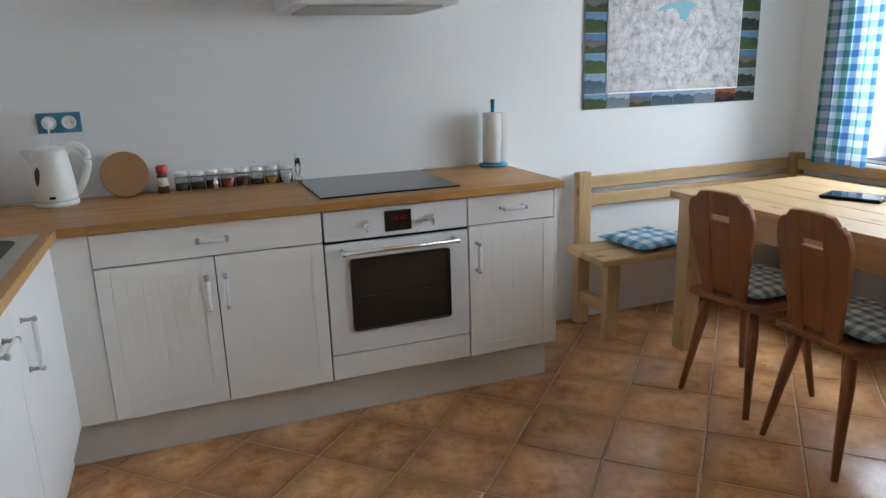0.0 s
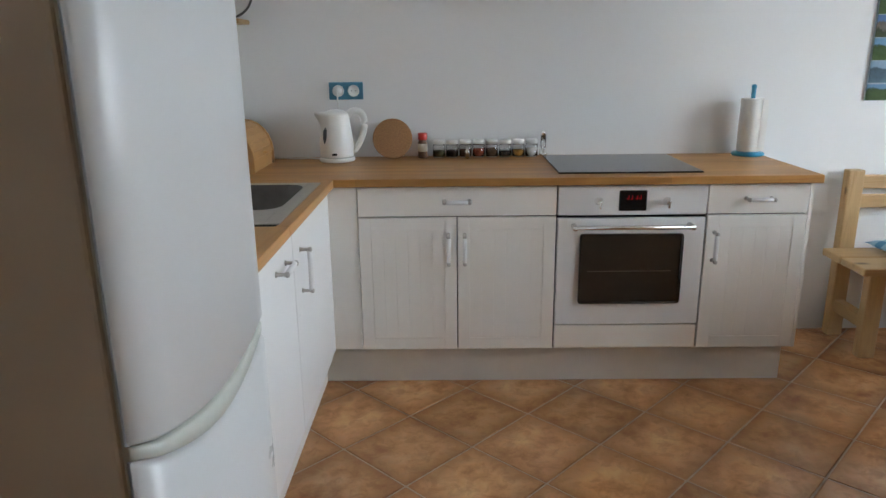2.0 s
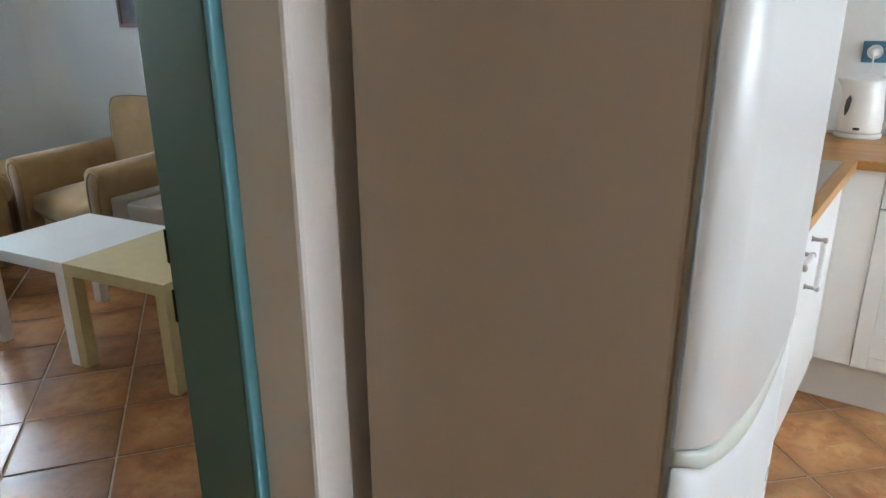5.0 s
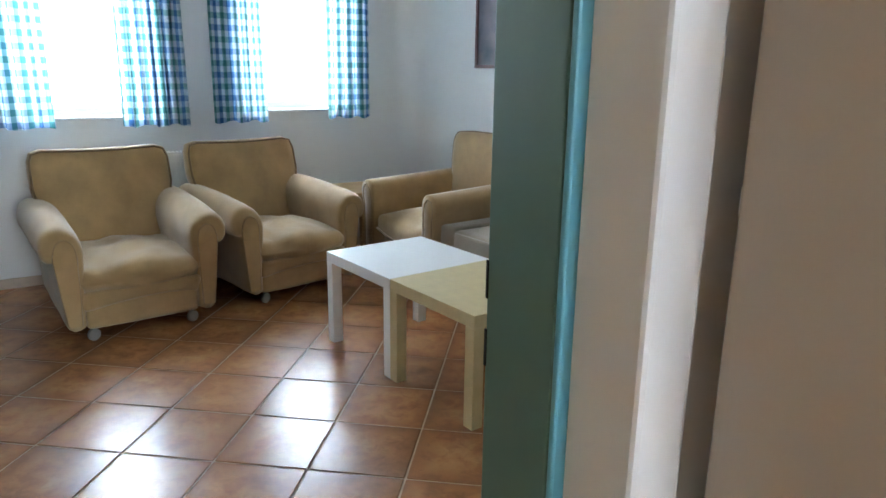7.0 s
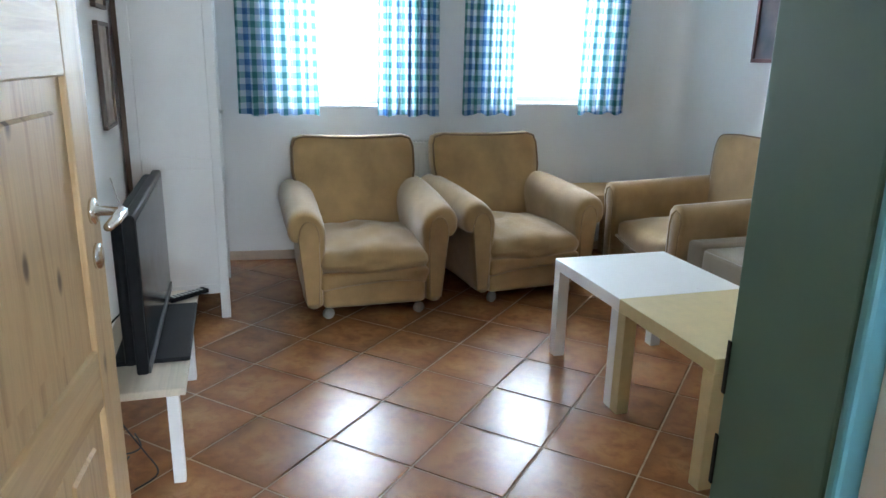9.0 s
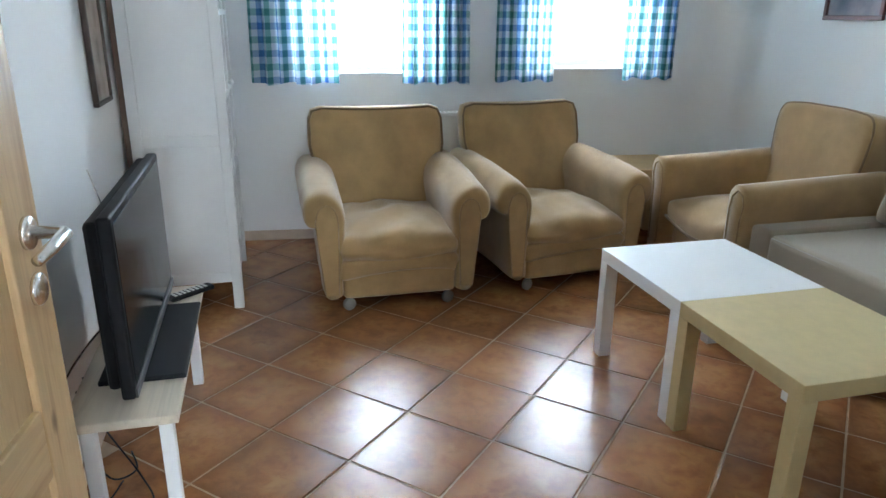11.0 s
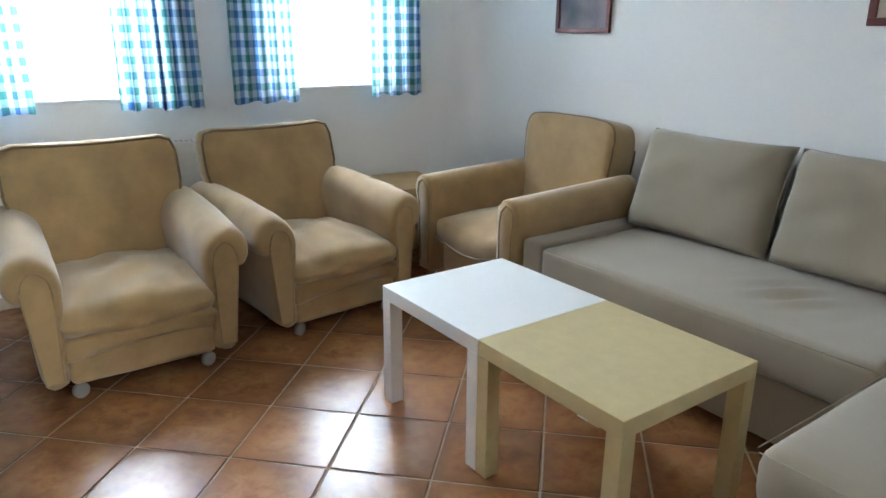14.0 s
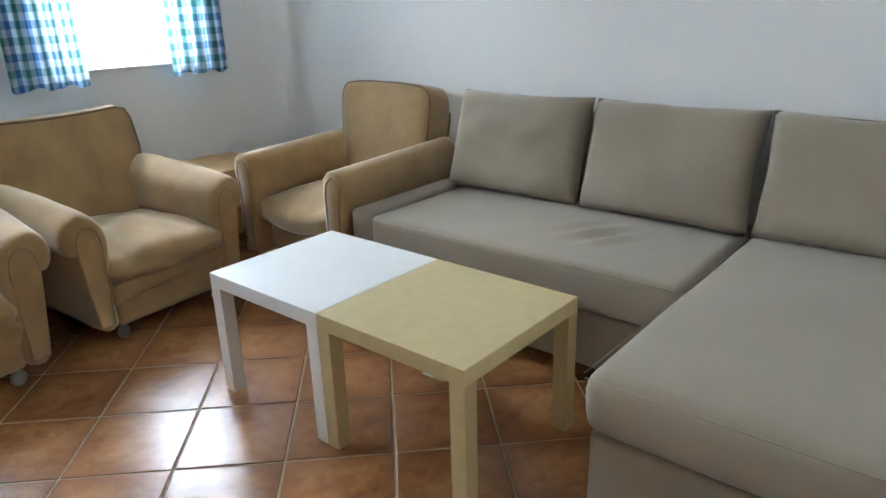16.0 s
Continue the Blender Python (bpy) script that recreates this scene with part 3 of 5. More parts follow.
structure("threshold", box(-0.80, -2.836, -0.004, -0.76, -2.02, 0.006, 0.003), wood("threshold_wood", (0.3, 0.16, 0.07), (0.2, 0.1, 0.04), 1, "Y"), "narrow wooden threshold strip")


# ---- kitchen ----
def bar_handle(parent, length, m, mat=None):
    """White bar on two dark metal posts, along x, standing out along -y."""
    h = part("handle", tube([(-length / 2, -0.03, 0), (-length / 4, -0.032, 0), (length / 4, -0.032, 0), (length / 2, -0.03, 0)], [0.0075, 0.0092, 0.0092, 0.0075], 10), WHITE, parent, "white handle bar on metal posts", True, m)
    for s in (-1, 1):
        p = lathe([(0.009, 0), (0.006, 0.005), (0.005, 0.024), (0.0085, 0.03), (0.0085, 0.037), (0.002, 0.04)], 12, pose(s * length / 2, 0.0, 0, 90, 0, 0))
        part("post", p, STEEL, h, smooth=True)
    return h


def panel_front(parent, x0, x1, z0, z1, y=0.0, name="door", grooves=True, framed=True):
    """A cream front with a raised frame round a field of upright boards."""
    d = part(name, box(x0 + 0.002, y, z0 + 0.002, x1 - 0.002, y + 0.018, z1 - 0.002, 0.0015), CREAM, parent)
    if framed:
        f = 0.052
        bm = bmesh.new()
        for q in ((x0 + 0.0025, z0 + 0.0025, x0 + f, z1 - 0.0025), (x1 - f, z0 + 0.0025, x1 - 0.0025, z1 - 0.0025), (x0 + f, z0 + 0.0025, x1 - f, z0 + f), (x0 + f, z1 - f, x1 - f, z1 - 0.0025)):
            box(q[0], y - 0.0035, q[1], q[2], y + 0.001, q[3], 0.0015, bm=bm)
        part("frame", bm, CREAM, d)
        if grooves:
            k = max(3, int((x1 - x0 - 2 * f) / 0.045))
            w = (x1 - x0 - 2 * f) / k
            for i in range(k):
                part("board", box(x0 + f + i * w + 0.0003, y - 0.0008, z0 + f, x0 + f + (i + 1) * w - 0.0004, y + 0.001, z1 - f, 0.0005, 1), CREAM, d)

    return d


def base_cabinet(x0, x1, doors, drawer, label, handles):
    c = thing("base_cabinet", pose(0, 0, 0), label, "kitchen cabinet", "kitchen base cabinets")
    part("body", box(x0 + 0.001, 0.0215, 0.17, x1 - 0.001, 0.60, 0.872), CARCASS, c)
    top = 0.745 if drawer else 0.868
    if drawer:
        d = panel_front(c, x0, x1, 0.747, 0.868, framed=False, name="drawer_front")
        bar_handle(d, 0.10, pose((x0 + x1) / 2, 0, 0.81))
    for (a, b), hx in zip(doors, handles):
        d = panel_front(c, a, b, 0.172, top)
        bar_handle(d, 0.115, pose(hx, -0.006, 0.615, 0, 90, 0))
    return c


base_cabinet(0.0, 0.8, [(0.0, 0.4), (0.4, 0.8)], True, "cream double-door kitchen cabinet with a wide drawer", (0.365, 0.43))
base_cabinet(1.4, 1.8, [(1.4, 1.8)], True, "cream single-door kitchen cabinet with a drawer", (1.435,))
ov = thing("oven", pose(0, 0, 0), "white built-in oven with dark glass door below the hob", "oven")
# black body puts the shade into the gaps round the oven fronts
part("body", box(0.801, 0.016, 0.17, 1.399, 0.57, 0.872), BLACKPL, ov)
part("control_panel", box(0.804, -0.004, 0.748, 1.396, 0.014, 0.866, 0.003), WHITE, ov)
part("display", box(1.045, -0.007, 0.765, 1.155, -0.002, 0.848, 0.004), BLACKGL, ov, "black display with red digits")
DIGIT = glow("red_digits", lambda n: n.ramp(n.noise(2.0), [(0, (1, 0.02, 0.03)), (1, (1, 0.04, 0.05))]), 0.4)
bm = bmesh.new()
for i in range(4):
    cx = 1.076 + i * 0.014 + (0.006 if i > 1 else 0)
    box(cx, -0.0085, 0.812, cx + 0.008, -0.0075, 0.815, bm=bm)
    box(cx + 0.006, -0.0085, 0.815, cx + 0.008, -0.0075, 0.828, bm=bm)
part("digits", bm, DIGIT, ov, "red lit clock digits")
for x in (0.965, 1.235):
    k = lathe([(0.016, 0), (0.016, 0.004), (0.011, 0.008), (0.010, 0.03), (0.007, 0.034), (0.001, 0.034)], 20, pose(x, -0.004, 0.805, 90))
    k = part("knob", k, CHROME, ov, "steel control knob", True)
    part("grip", box(x - 0.004, -0.044, 0.780, x + 0.004, -0.02, 0.812, 0.003), CHROME, k)
dr = part("oven_door", box(0.804, -0.004, 0.281, 1.396, 0.014, 0.736, 0.004), WHITE, ov)
part("window", box(0.895, -0.0065, 0.375, 1.312, -0.003, 0.672, 0.012, 3), OVENGLASS, dr, "dark oven glass")
part("rack_line", box(0.93, -0.0075, 0.512, 1.27, -0.0063, 0.5145), DARKMETAL, dr)
part("oven_handle", tube([(0.865, -0.05, 0.706), (1.335, -0.05, 0.706)], 0.009, 12), CHROME, dr, "steel bar handle", True)
for x in (0.868, 1.332):
    part("bracket", tube([(x, -0.003, 0.706), (x, -0.056, 0.706)], 0.011, 12), CHROME, dr, "", True)
part("vent_gap", box(0.806, -0.002, 0.739, 1.394, 0.012, 0.747), BLACKPL, ov)
part("bottom_panel", box(0.804, 0.0, 0.174, 1.396, 0.014, 0.276, 0.003), CREAM, ov)

sk = thing("sink_cabinet", pose(0, 0, 0), "cream sink cabinet with smooth doors beside the fridge", "kitchen cabinet", "kitchen base cabinets")
part("body", box(-0.68, -1.22, 0.17, -0.135, -0.022, 0.735), CREAM, sk)
for y0, y1 in ((-1.22, -0.66), (-0.66, -0.10)):
    d = part("door", box(-0.134, y0 + 0.0015, 0.172, -0.115, y1 - 0.0015, 0.868, 0.003), WHITE, sk)
    if y0 < -1:
        bar_handle(d, 0.115, pose(-0.115, -0.82, 0.785, 0, 0, 90))
    else:
        bar_handle(d, 0.14, pose(-0.115, -0.56, 0.70, 0, 90, 90))
fil = tagged(part("corner_filler", box(-0.132, 0.004, 0.172, -0.0005, 0.022, 0.872, 0.002), CREAM), "cream filler strip in the cabinet corner", "cabinet panel")
tagged(part("corner_filler", box(-0.136, -0.098, 0.172, -0.118, 0.012, 0.868, 0.002), WHITE), "white filler strip beside the sink cabinet", "cabinet panel")
pl = thing("plinth", pose(0, 0, 0), "pale plinth board under the kitchen cabinets", "plinth")
part("front_board", box(-0.17, 0.055, 0.0, 1.79, 0.071, 0.169, 0.001), PLINTH, pl)
part("end_board", box(1.774, 0.0715, 0.0, 1.79, 0.58, 0.169, 0.001), PLINTH, pl)
part("side_board", box(-0.186, -1.22, 0.0, -0.17, 0.055, 0.169, 0.001), PLINTH, pl)
tagged(part("end_panel", box(1.801, 0.0, 0.172, 1.815, 0.612, 0.872, 0.001), CREAM), "cream end panel of the cabinet row", "cabinet panel")

wt = thing("worktop", pose(0, 0, 0), "oiled wooden L-shaped worktop of glued staves", "worktop")
part("long_board", box(-0.70, -0.032, 0.874, 1.833, 0.619, 0.906, 0.003), BEECH, wt)
bm = box(-0.70, -1.245, 0.874, -0.62, -0.0335, 0.906, 0.002)
box(-0.62, -1.245, 0.874, -0.085, -0.80, 0.906, 0.002, bm=bm)
box(-0.62, -0.10, 0.874, -0.085, -0.0335, 0.906, 0.002, bm=bm)
box(-0.125, -0.80, 0.874, -0.085, -0.10, 0.906, 0.002, bm=bm)
part("short_board", bm, BEECH_Y, wt)

hob = thing("hob", pose(0, 0, 0), "black glass ceramic hob set in the worktop", "hob")
part("glass_top", box(0.81, 0.045, 0.907, 1.39, 0.555, 0.914, 0.002), BLACKGL, hob)

sink = thing("sink", pose(0, 0, 0), "stainless steel inset sink with rounded bowl", "sink")
bm = bmesh.new()
for q in ((-0.62, -0.785, -0.55, -0.115), (-0.165, -0.785, -0.118, -0.115), (-0.55, -0.785, -0.165, -0.60), (-0.55, -0.155, -0.165, -0.115)):
    box(q[0], q[1], 0.9065, q[2], q[3], 0.911, 0.0012, 1, bm=bm)
part("rim", bm, STEEL, sink)
bm = bmesh.new()
rings = []
for z, inset, rr in ((0.911, 0.0, 0.07), (0.87, 0.006, 0.08), (0.78, 0.02, 0.09), (0.755, 0.05, 0.08)):
    ring = []
    x0, x1, y0, y1 = -0.55 + inset, -0.165 - inset, -0.60 + inset, -0.155 - inset
    for cx, cy, a0 in ((x1 - rr, y1 - rr, 0), (x0 + rr, y1 - rr, 90), (x0 + rr, y0 + rr, 180), (x1 - rr, y0 + rr, 270)):
        for s in range(7):
            a = radians(a0 + 15 * s)
            ring.append(bm.verts.new((cx + rr * math.cos(a), cy + rr * math.sin(a), z)))
    rings.append(ring)
for a, b in zip(rings, rings[1:]):
    for i in range(28):
        bm.faces.new((a[i], a[(i + 1) % 28], b[(i + 1) % 28], b[i]))
bm.faces.new(rings[-1])
part("bowl", bm, BOWLSTEEL, sink, "", True)
for x, y in ((-0.165, -0.155), (-0.55, -0.155), (-0.165, -0.60), (-0.55, -0.60)):
    sx, sy = (1 if x > -0.3 else -1), (1 if y > -0.3 else -1)
    arc = [(x, y)] + [(x - sx * 0.07 + sx * 0.07 * math.cos(radians(15 * s)), y - sy * 0.07 + sy * 0.07 * math.sin(radians(15 * s))) for s in range(7)]
    part("rim_corner", prism(arc, 0.003, "Z", at=0.9075), STEEL, sink)

# fridge: bowed front doors, curved grip between them
fr = thing("fridge_freezer", pose(-0.535, -1.90, 0), "tall white fridge-freezer with bowed doors", "fridge")
part("body", box(-0.012, 0, 0.02, 0.462, 0.60, 1.80, 0.006), FRIDGE_SHADED, fr)
part("seal", box(0.462, 0.008, 0.03, 0.474, 0.592, 1.79), GREYPL, fr, "dark rubber door seal")


def bowed(z_low, z_high, name, mat=None, rim=0.012, depth=0.0):
    """A door whose lower or upper edge dips in the middle of its width."""
    bm = bmesh.new()
    n = 16
    prof = []
    for i in range(n + 1):
        v = i / n
        y = 0.60 * v
        e = min(1, min(v, 1 - v) / 0.085)
        x = 0.474 + 0.008 + 0.024 * math.sqrt(max(0.0, 1 - (1 - e) ** 2)) + 0.004 * math.sin(math.pi * v) - depth
        prof.append((x, y, v))
    front, back = [], []
    for x, y, v in prof:
        a, b = z_low(v), z_high(v)
        zs = [a, a + rim, b - rim, b]
        xs = [x - rim, x, x, x - rim]
        front.append([bm.verts.new((q, y, z)) for q, z in zip(xs, zs)])
        back.append([bm.verts.new((0.474, y, z)) for z in (a, b)])
    for i in range(n):
        for k in range(3):
            bm.faces.new((front[i][k], front[i + 1][k], front[i + 1][k + 1], front[i][k + 1]))
        bm.faces.new((front[i][0], back[i][0], back[i + 1][0], front[i + 1][0]))
        bm.faces.new((front[i][3], front[i + 1][3], back[i + 1][1], back[i][1]))
        bm.faces.new((back[i][0], back[i][1], back[i + 1][1], back[i + 1][0]))
    for i in (0, n):
        bm.faces.new((back[i][0], front[i][0], front[i][1], front[i][2], front[i][3], back[i][1]))
    return part(name, bm, mat or FRIDGE, fr, "", True)


rise = lambda v: -0.05 * math.sin(math.pi * v) - 0.03 * v
bowed(lambda v: 0.868 + rise(v), lambda v: 1.79, "fridge_door")
bowed(lambda v: 0.03, lambda v: 0.844 + rise(v) - 0.022 * math.sin(math.pi * v), "freezer_door")
tagged(bowed(lambda v: 0.846 + rise(v) - 0.022 * math.sin(math.pi * v), lambda v: 0.866 + rise(v), "grip_strip", plain("grip_plastic", (0.50, 0.52, 0.47), 0.4), 0.004, 0.003), "grey green curved grip")

part("rear_spacer", box(-0.036, 0.030, 1.135, -0.011, 0.052, 1.172, 0.003), WHITEPL, fr, "small white rear spacer")
part("rear_tube", tube(curve([(0.0, 0.042, 1.15), (-0.02, 0.042, 1.17), (-0.024, 0.042, 1.21), (-0.01, 0.042, 1.24), (0.0, 0.042, 1.245)], 4), 0.007, 8), BLACKPL, fr, "dark cooling tube", True)

# hood over the hob
hd = thing("range_hood", pose(0, 0, 0), "white metal range hood on the wall above the hob", "range hood")
part("canopy", box(0.78, 0.12, 1.625, 1.44, 0.619, 1.70, 0.008), WHITE, hd)
part("filter", box(0.84, 0.16, 1.617, 1.38, 0.56, 1.626, 0.002), GREYPL, hd, "grey metal grease filter")
part("chimney", box(0.98, 0.33, 1.70, 1.24, 0.619, 2.59, 0.004), WHITE, hd)

# kettle on its base
kt = thing("electric_kettle", pose(-0.148, 0.49, 0.906, 0, 0, 8), "cream plastic electric kettle on its base", "kettle")
part("base", cyl(0.082, 0, 0.02, 28, bevel=0.005), WHITEPL, kt, "", True)
bm = lathe(curve([(0.073, 0.022), (0.0775, 0.032), (0.077, 0.08), (0.070, 0.14), (0.064, 0.19), (0.0615, 0.208), (0.058, 0.216), (0.045, 0.226), (0.02, 0.233), (0.001, 0.234)], 4), 40)
for v in bm.verts:
    if v.co.z > 0.15 and v.co.x < -0.03 and v.co.z < 0.222:
        v.co.x -= 0.032 * ((v.co.z - 0.15) / 0.06) ** 1.5 * max(0, 1 - abs(v.co.y) / 0.04)
part("jug", bm, WHITEPL, kt, "", True)
path = curve([(0.048, 0, 0.205), (0.085, 0, 0.226), (0.118, 0, 0.214), (0.130, 0, 0.175), (0.122, 0, 0.125), (0.104, 0, 0.08), (0.086, 0, 0.05), (0.072, 0, 0.04)], 4)
part("kettle_handle", tube(path, [0.0165 - 0.006 * (q / len(path)) ** 2 for q in range(len(path))], 12), WHITEPL, kt, "", True)
part("base_line", cyl(0.0785, 0.020, 0.0225, 28), GREYPL, kt, "grey gap above the base", True)
part("water_gauge", lathe([(0.001, -0.045), (0.012, -0.03), (0.015, 0), (0.012, 0.03), (0.001, 0.045)], 14, pose(-0.045, -0.049, 0.115) @ Matrix.Diagonal((1, 0.7, 1, 1))), plain("smoked_plastic", (0.08, 0.085, 0.09), 0.2), kt, "dark grey water gauge", True)
part("switch", box(-0.022, -0.083, 0.034, 0.0, -0.076, 0.044, 0.002), BLACKPL, kt)

sp = thing("double_socket", pose(-0.112, 0.619, 1.217), "blue double wall socket with white inserts", "socket")
part("plate", box(-0.08, -0.008, -0.040, 0.08, 0, 0.040, 0.003), SOCKET, sp)
for x in (-0.036, 0.036):
    ins = part("insert", lathe([(0.027, 0), (0.027, 0.004), (0.023, 0.005), (0.021, 0.001), (0.001, 0.001)], 24, pose(x, -0.008, 0, 90)), WHITEPL, sp, "white socket insert", True)
    for s in (-0.0095, 0.0095):
        part("hole", cyl(0.0025, 0, 0.001, 8, pose(x + s, -0.0092, 0, 90)), BLACKPL, ins)
pg = thing("power_plug", pose(-0.148, 0.611, 1.217), "white power plug with its cord in the socket", "plug")
part("plug_body", lathe([(0.019, 0), (0.02, 0.02), (0.014, 0.034), (0.006, 0.04)], 18, pose(0, 0, 0, 90)), WHITEPL, pg, "", True)
part("cord", tube([(0, -0.036, 0), (0.001, -0.042, -0.03), (0.004, -0.04, -0.10), (0.002, -0.05, -0.2), (-0.01, -0.05, -0.28), (-0.04, -0.045, -0.304)], 0.0035, 8), WHITEPL, pg, "", True)
part("cord", tube([(-0.22, 0.53, 0.910), (-0.30, 0.56, 0.910), (-0.36, 0.55, 0.910), (-0.42, 0.58, 0.910), (-0.46, 0.58, 0.910)], 0.0035, 8), WHITEPL, kt, "", True, kt.matrix_basis.inverted())

tagged(part("cork_trivet", cyl(0.093, 0, 0.012, 40, bevel=0.003), CORK, m=pose(0.105, 0.555, 0.906 + 0.092, 79, 0, 0)), "round cork trivet leaning on the wall", "trivet")
tb = thing("spice_bottle", pose(0.245, 0.57, 0.906), "small spice bottle with a red cap", "spice bottle")
part("bottle", lathe([(0.021, 0), (0.022, 0.004), (0.022, 0.072), (0.015, 0.084)], 20), SPICE[0], tb, "", True)
part("label", cyl(0.0226, 0.030, 0.066, 20), MAT_CREAM, tb, "worn paper label", True)
part("cap", lathe([(0.021, 0.084), (0.022, 0.086), (0.022, 0.112), (0.019, 0.116), (0.001, 0.116)], 20), RED, tb, "", True)
LIDMETAL = plain("bright_lid_metal", (0.90, 0.90, 0.88), 0.3, 0.55, vary=0.04)
SALT = plain("white_salt", (0.62, 0.60, 0.56), 0.9, vary=0.1, scale=90)
FILLS = ((SPICE[4], 0.028), (SPICE[1], 0.030), (SPICE[0], 0.034), (SPICE[2], 0.036), (SPICE[0], 0.040), (SPICE[1], 0.018), (SPICE[3], 0.030), (SALT, 0.042))
for i, (spice, level) in enumerate(FILLS):
    j = thing("spice_jar", pose(0.322 + i * 0.0625, 0.572, 0.906), "small glass spice jar with a shiny metal lid", "spice jar", "row of spice jars")
    pot = part("jar", lathe([(0.027, 0.001), (0.0295, 0.005), (0.0295, 0.056), (0.024, 0.064), (0.0225, 0.064), (0.0282, 0.055), (0.0282, 0.006), (0.001, 0.005)], 20, closed=False), GLASS, j, "", True)
    pot.visible_shadow = False
    part("contents", cyl(0.0275, 0.006, level, 18), spice, j, "", True)
    part("lid", lathe([(0.026, 0.062), (0.0275, 0.064), (0.0275, 0.078), (0.025, 0.082), (0.001, 0.083)], 20), LIDMETAL, j, "shiny metal lid", True)
ms = thing("measuring_scoop", pose(0.455, 0.515, 0.906), "small steel scoop standing before the spice jars", "scoop")
part("stem", lathe([(0.009, 0), (0.010, 0.02), (0.012, 0.035), (0.006, 0.045), (0.006, 0.058), (0.001, 0.06)], 14), CHROME, ms, "", True)
sh = thing("glass_shaker", pose(0.815, 0.578, 0.906), "tall clear glass shaker with a metal top", "shaker")
part("tube", lathe([(0.019, 0), (0.018, 0.01), (0.013, 0.06), (0.012, 0.10), (0.0105, 0.10), (0.0115, 0.06), (0.001, 0.015)], 16, closed=False), GLASS, sh, "", True)
part("top", lathe([(0.0135, 0.098), (0.0135, 0.112), (0.008, 0.12), (0.001, 0.121)], 16), CHROME, sh, "", True)
pr = thing("paper_towel_holder", pose(1.765, 0.54, 0.906), "kitchen paper roll on a turquoise stand", "paper towel")
part("base", lathe([(0.068, 0), (0.073, 0.006), (0.07, 0.014), (0.02, 0.018), (0.001, 0.018)], 32), TURQ, pr, "", True)
part("roll", lathe([(0.02, 0.02), (0.049, 0.02), (0.051, 0.026), (0.052, 0.13), (0.050, 0.256), (0.048, 0.26), (0.02, 0.26)], 32), PAPER, pr, "white kitchen paper roll", True)
part("sheet_edge", prism([(0.02, 0.022), (0.052, 0.03), (0.055, 0.2), (0.05, 0.255), (0.03, 0.257)], 0.0015, "Y", at=-0.049), PAPER, pr)
part("rod", lathe([(0.009, 0.018), (0.010, 0.305), (0.012, 0.313), (0.010, 0.321), (0.001, 0.323)], 14), TURQ, pr, "", True)

# bread box with a roll top, end boards rounded
bb = thing("bread_box", pose(-0.565, 0.30, 0.906, 0, 0, 0), "light wooden bread box with rounded ends", "bread box")
arc = [(-0.13, 0.0), (0.13, 0.0), (0.13, 0.05)] + [(0.13 * math.cos(radians(a)), 0.055 + 0.145 * math.sin(radians(a))) for a in range(0, 181, 15)] + [(-0.13, 0.05)]
for y in (-0.17, 0.15):
    part("end_board", prism(arc, 0.02, "Y", 0.003, at=y), HONEY, bb)
bm = bmesh.new()
for i in range(12):
    a = radians(6 + i * 14)
    merge(bm, box(-0.008, -0.148, -0.017, 0.008, 0.148, 0.017, 0.004, 1), pose(0.118 * math.cos(a), 0, 0.055 + 0.133 * math.sin(a), 0, -math.degrees(a), 0))
box(0.108, -0.149, 0.0, 0.124, 0.149, 0.058, 0.003, 1, bm=bm)
part("roll_front", bm, HONEY, bb, "slatted roll front")
part("floor_board", box(-0.12, -0.149, 0, 0.12, 0.149, 0.015), PINE, bb)
part("knob", lathe([(0.004, 0), (0.008, 0.012), (0.004, 0.02)], 10, pose(0.125, 0, 0.07, 0, 90)), HONEY, bb, "", True)
ws = thing("wall_shelf", pose(0, 0, 0), "small wooden wall shelf in the corner", "shelf")
part("board", box(-0.70, 0.44, 1.518, -0.54, 0.618, 1.538, 0.004), PINE, ws)
ld = thing("pan_lid", pose(-0.595, 0.52, 1.641, 78, 0, 0), "round glass pan lid with a dark rim on the shelf", "pan lid")
part("rim", tube([(0.1 * math.cos(math.pi * a / 20), 0.1 * math.sin(math.pi * a / 20), 0) for a in range(40)], 0.0055, 8, True), DARKMETAL, ld, "dark metal rim", True)
part("dome", lathe([(0.098, 0.0), (0.08, 0.014), (0.05, 0.024), (0.001, 0.029), (0.001, 0.025), (0.05, 0.02), (0.08, 0.01), (0.098, -0.003)], 36, closed=False), GLASS, ld, "clear glass dome", True)
part("lid_knob", lathe([(0.008, 0.028), (0.008, 0.036), (0.018, 0.042), (0.016, 0.052), (0.001, 0.054)], 18), BLACKPL, ld, "black knob", True)

# ---- map on the wall ----
MAPX = (2.315, 3.445)


def map_color(n):
    v = n.noise(22.0, detail=8.0, rough=0.75)
    w = n.noise(2.3, detail=5.0)
    vor = n.node("ShaderNodeTexVoronoi", Scale=14.0)
    vor.feature = "DISTANCE_TO_EDGE"
    wrp = n.mix(0.12, n.coords(), n.noise(5.0), "ADD")
    n.link(wrp, vor.inputs["Vector"])
    line = n.ramp(vor.outputs["Distance"], [(0.012, (1, 1, 1)), (0.03, (0, 0, 0))])
    base = n.ramp(v, [(0.33, (0.16, 0.16, 0.16)), (0.47, (0.44, 0.41, 0.41)), (0.6, (0.60, 0.565, 0.56))])
    col = n.mix(n.ramp(w, [(0.55, (0, 0, 0)), (0.66, (0.8, 0.8, 0.8))]), base, (0.38, 0.45, 0.28))
    return n.mix(n.math("MULTIPLY", line, 0.5), col, (0.28, 0.22, 0.24))


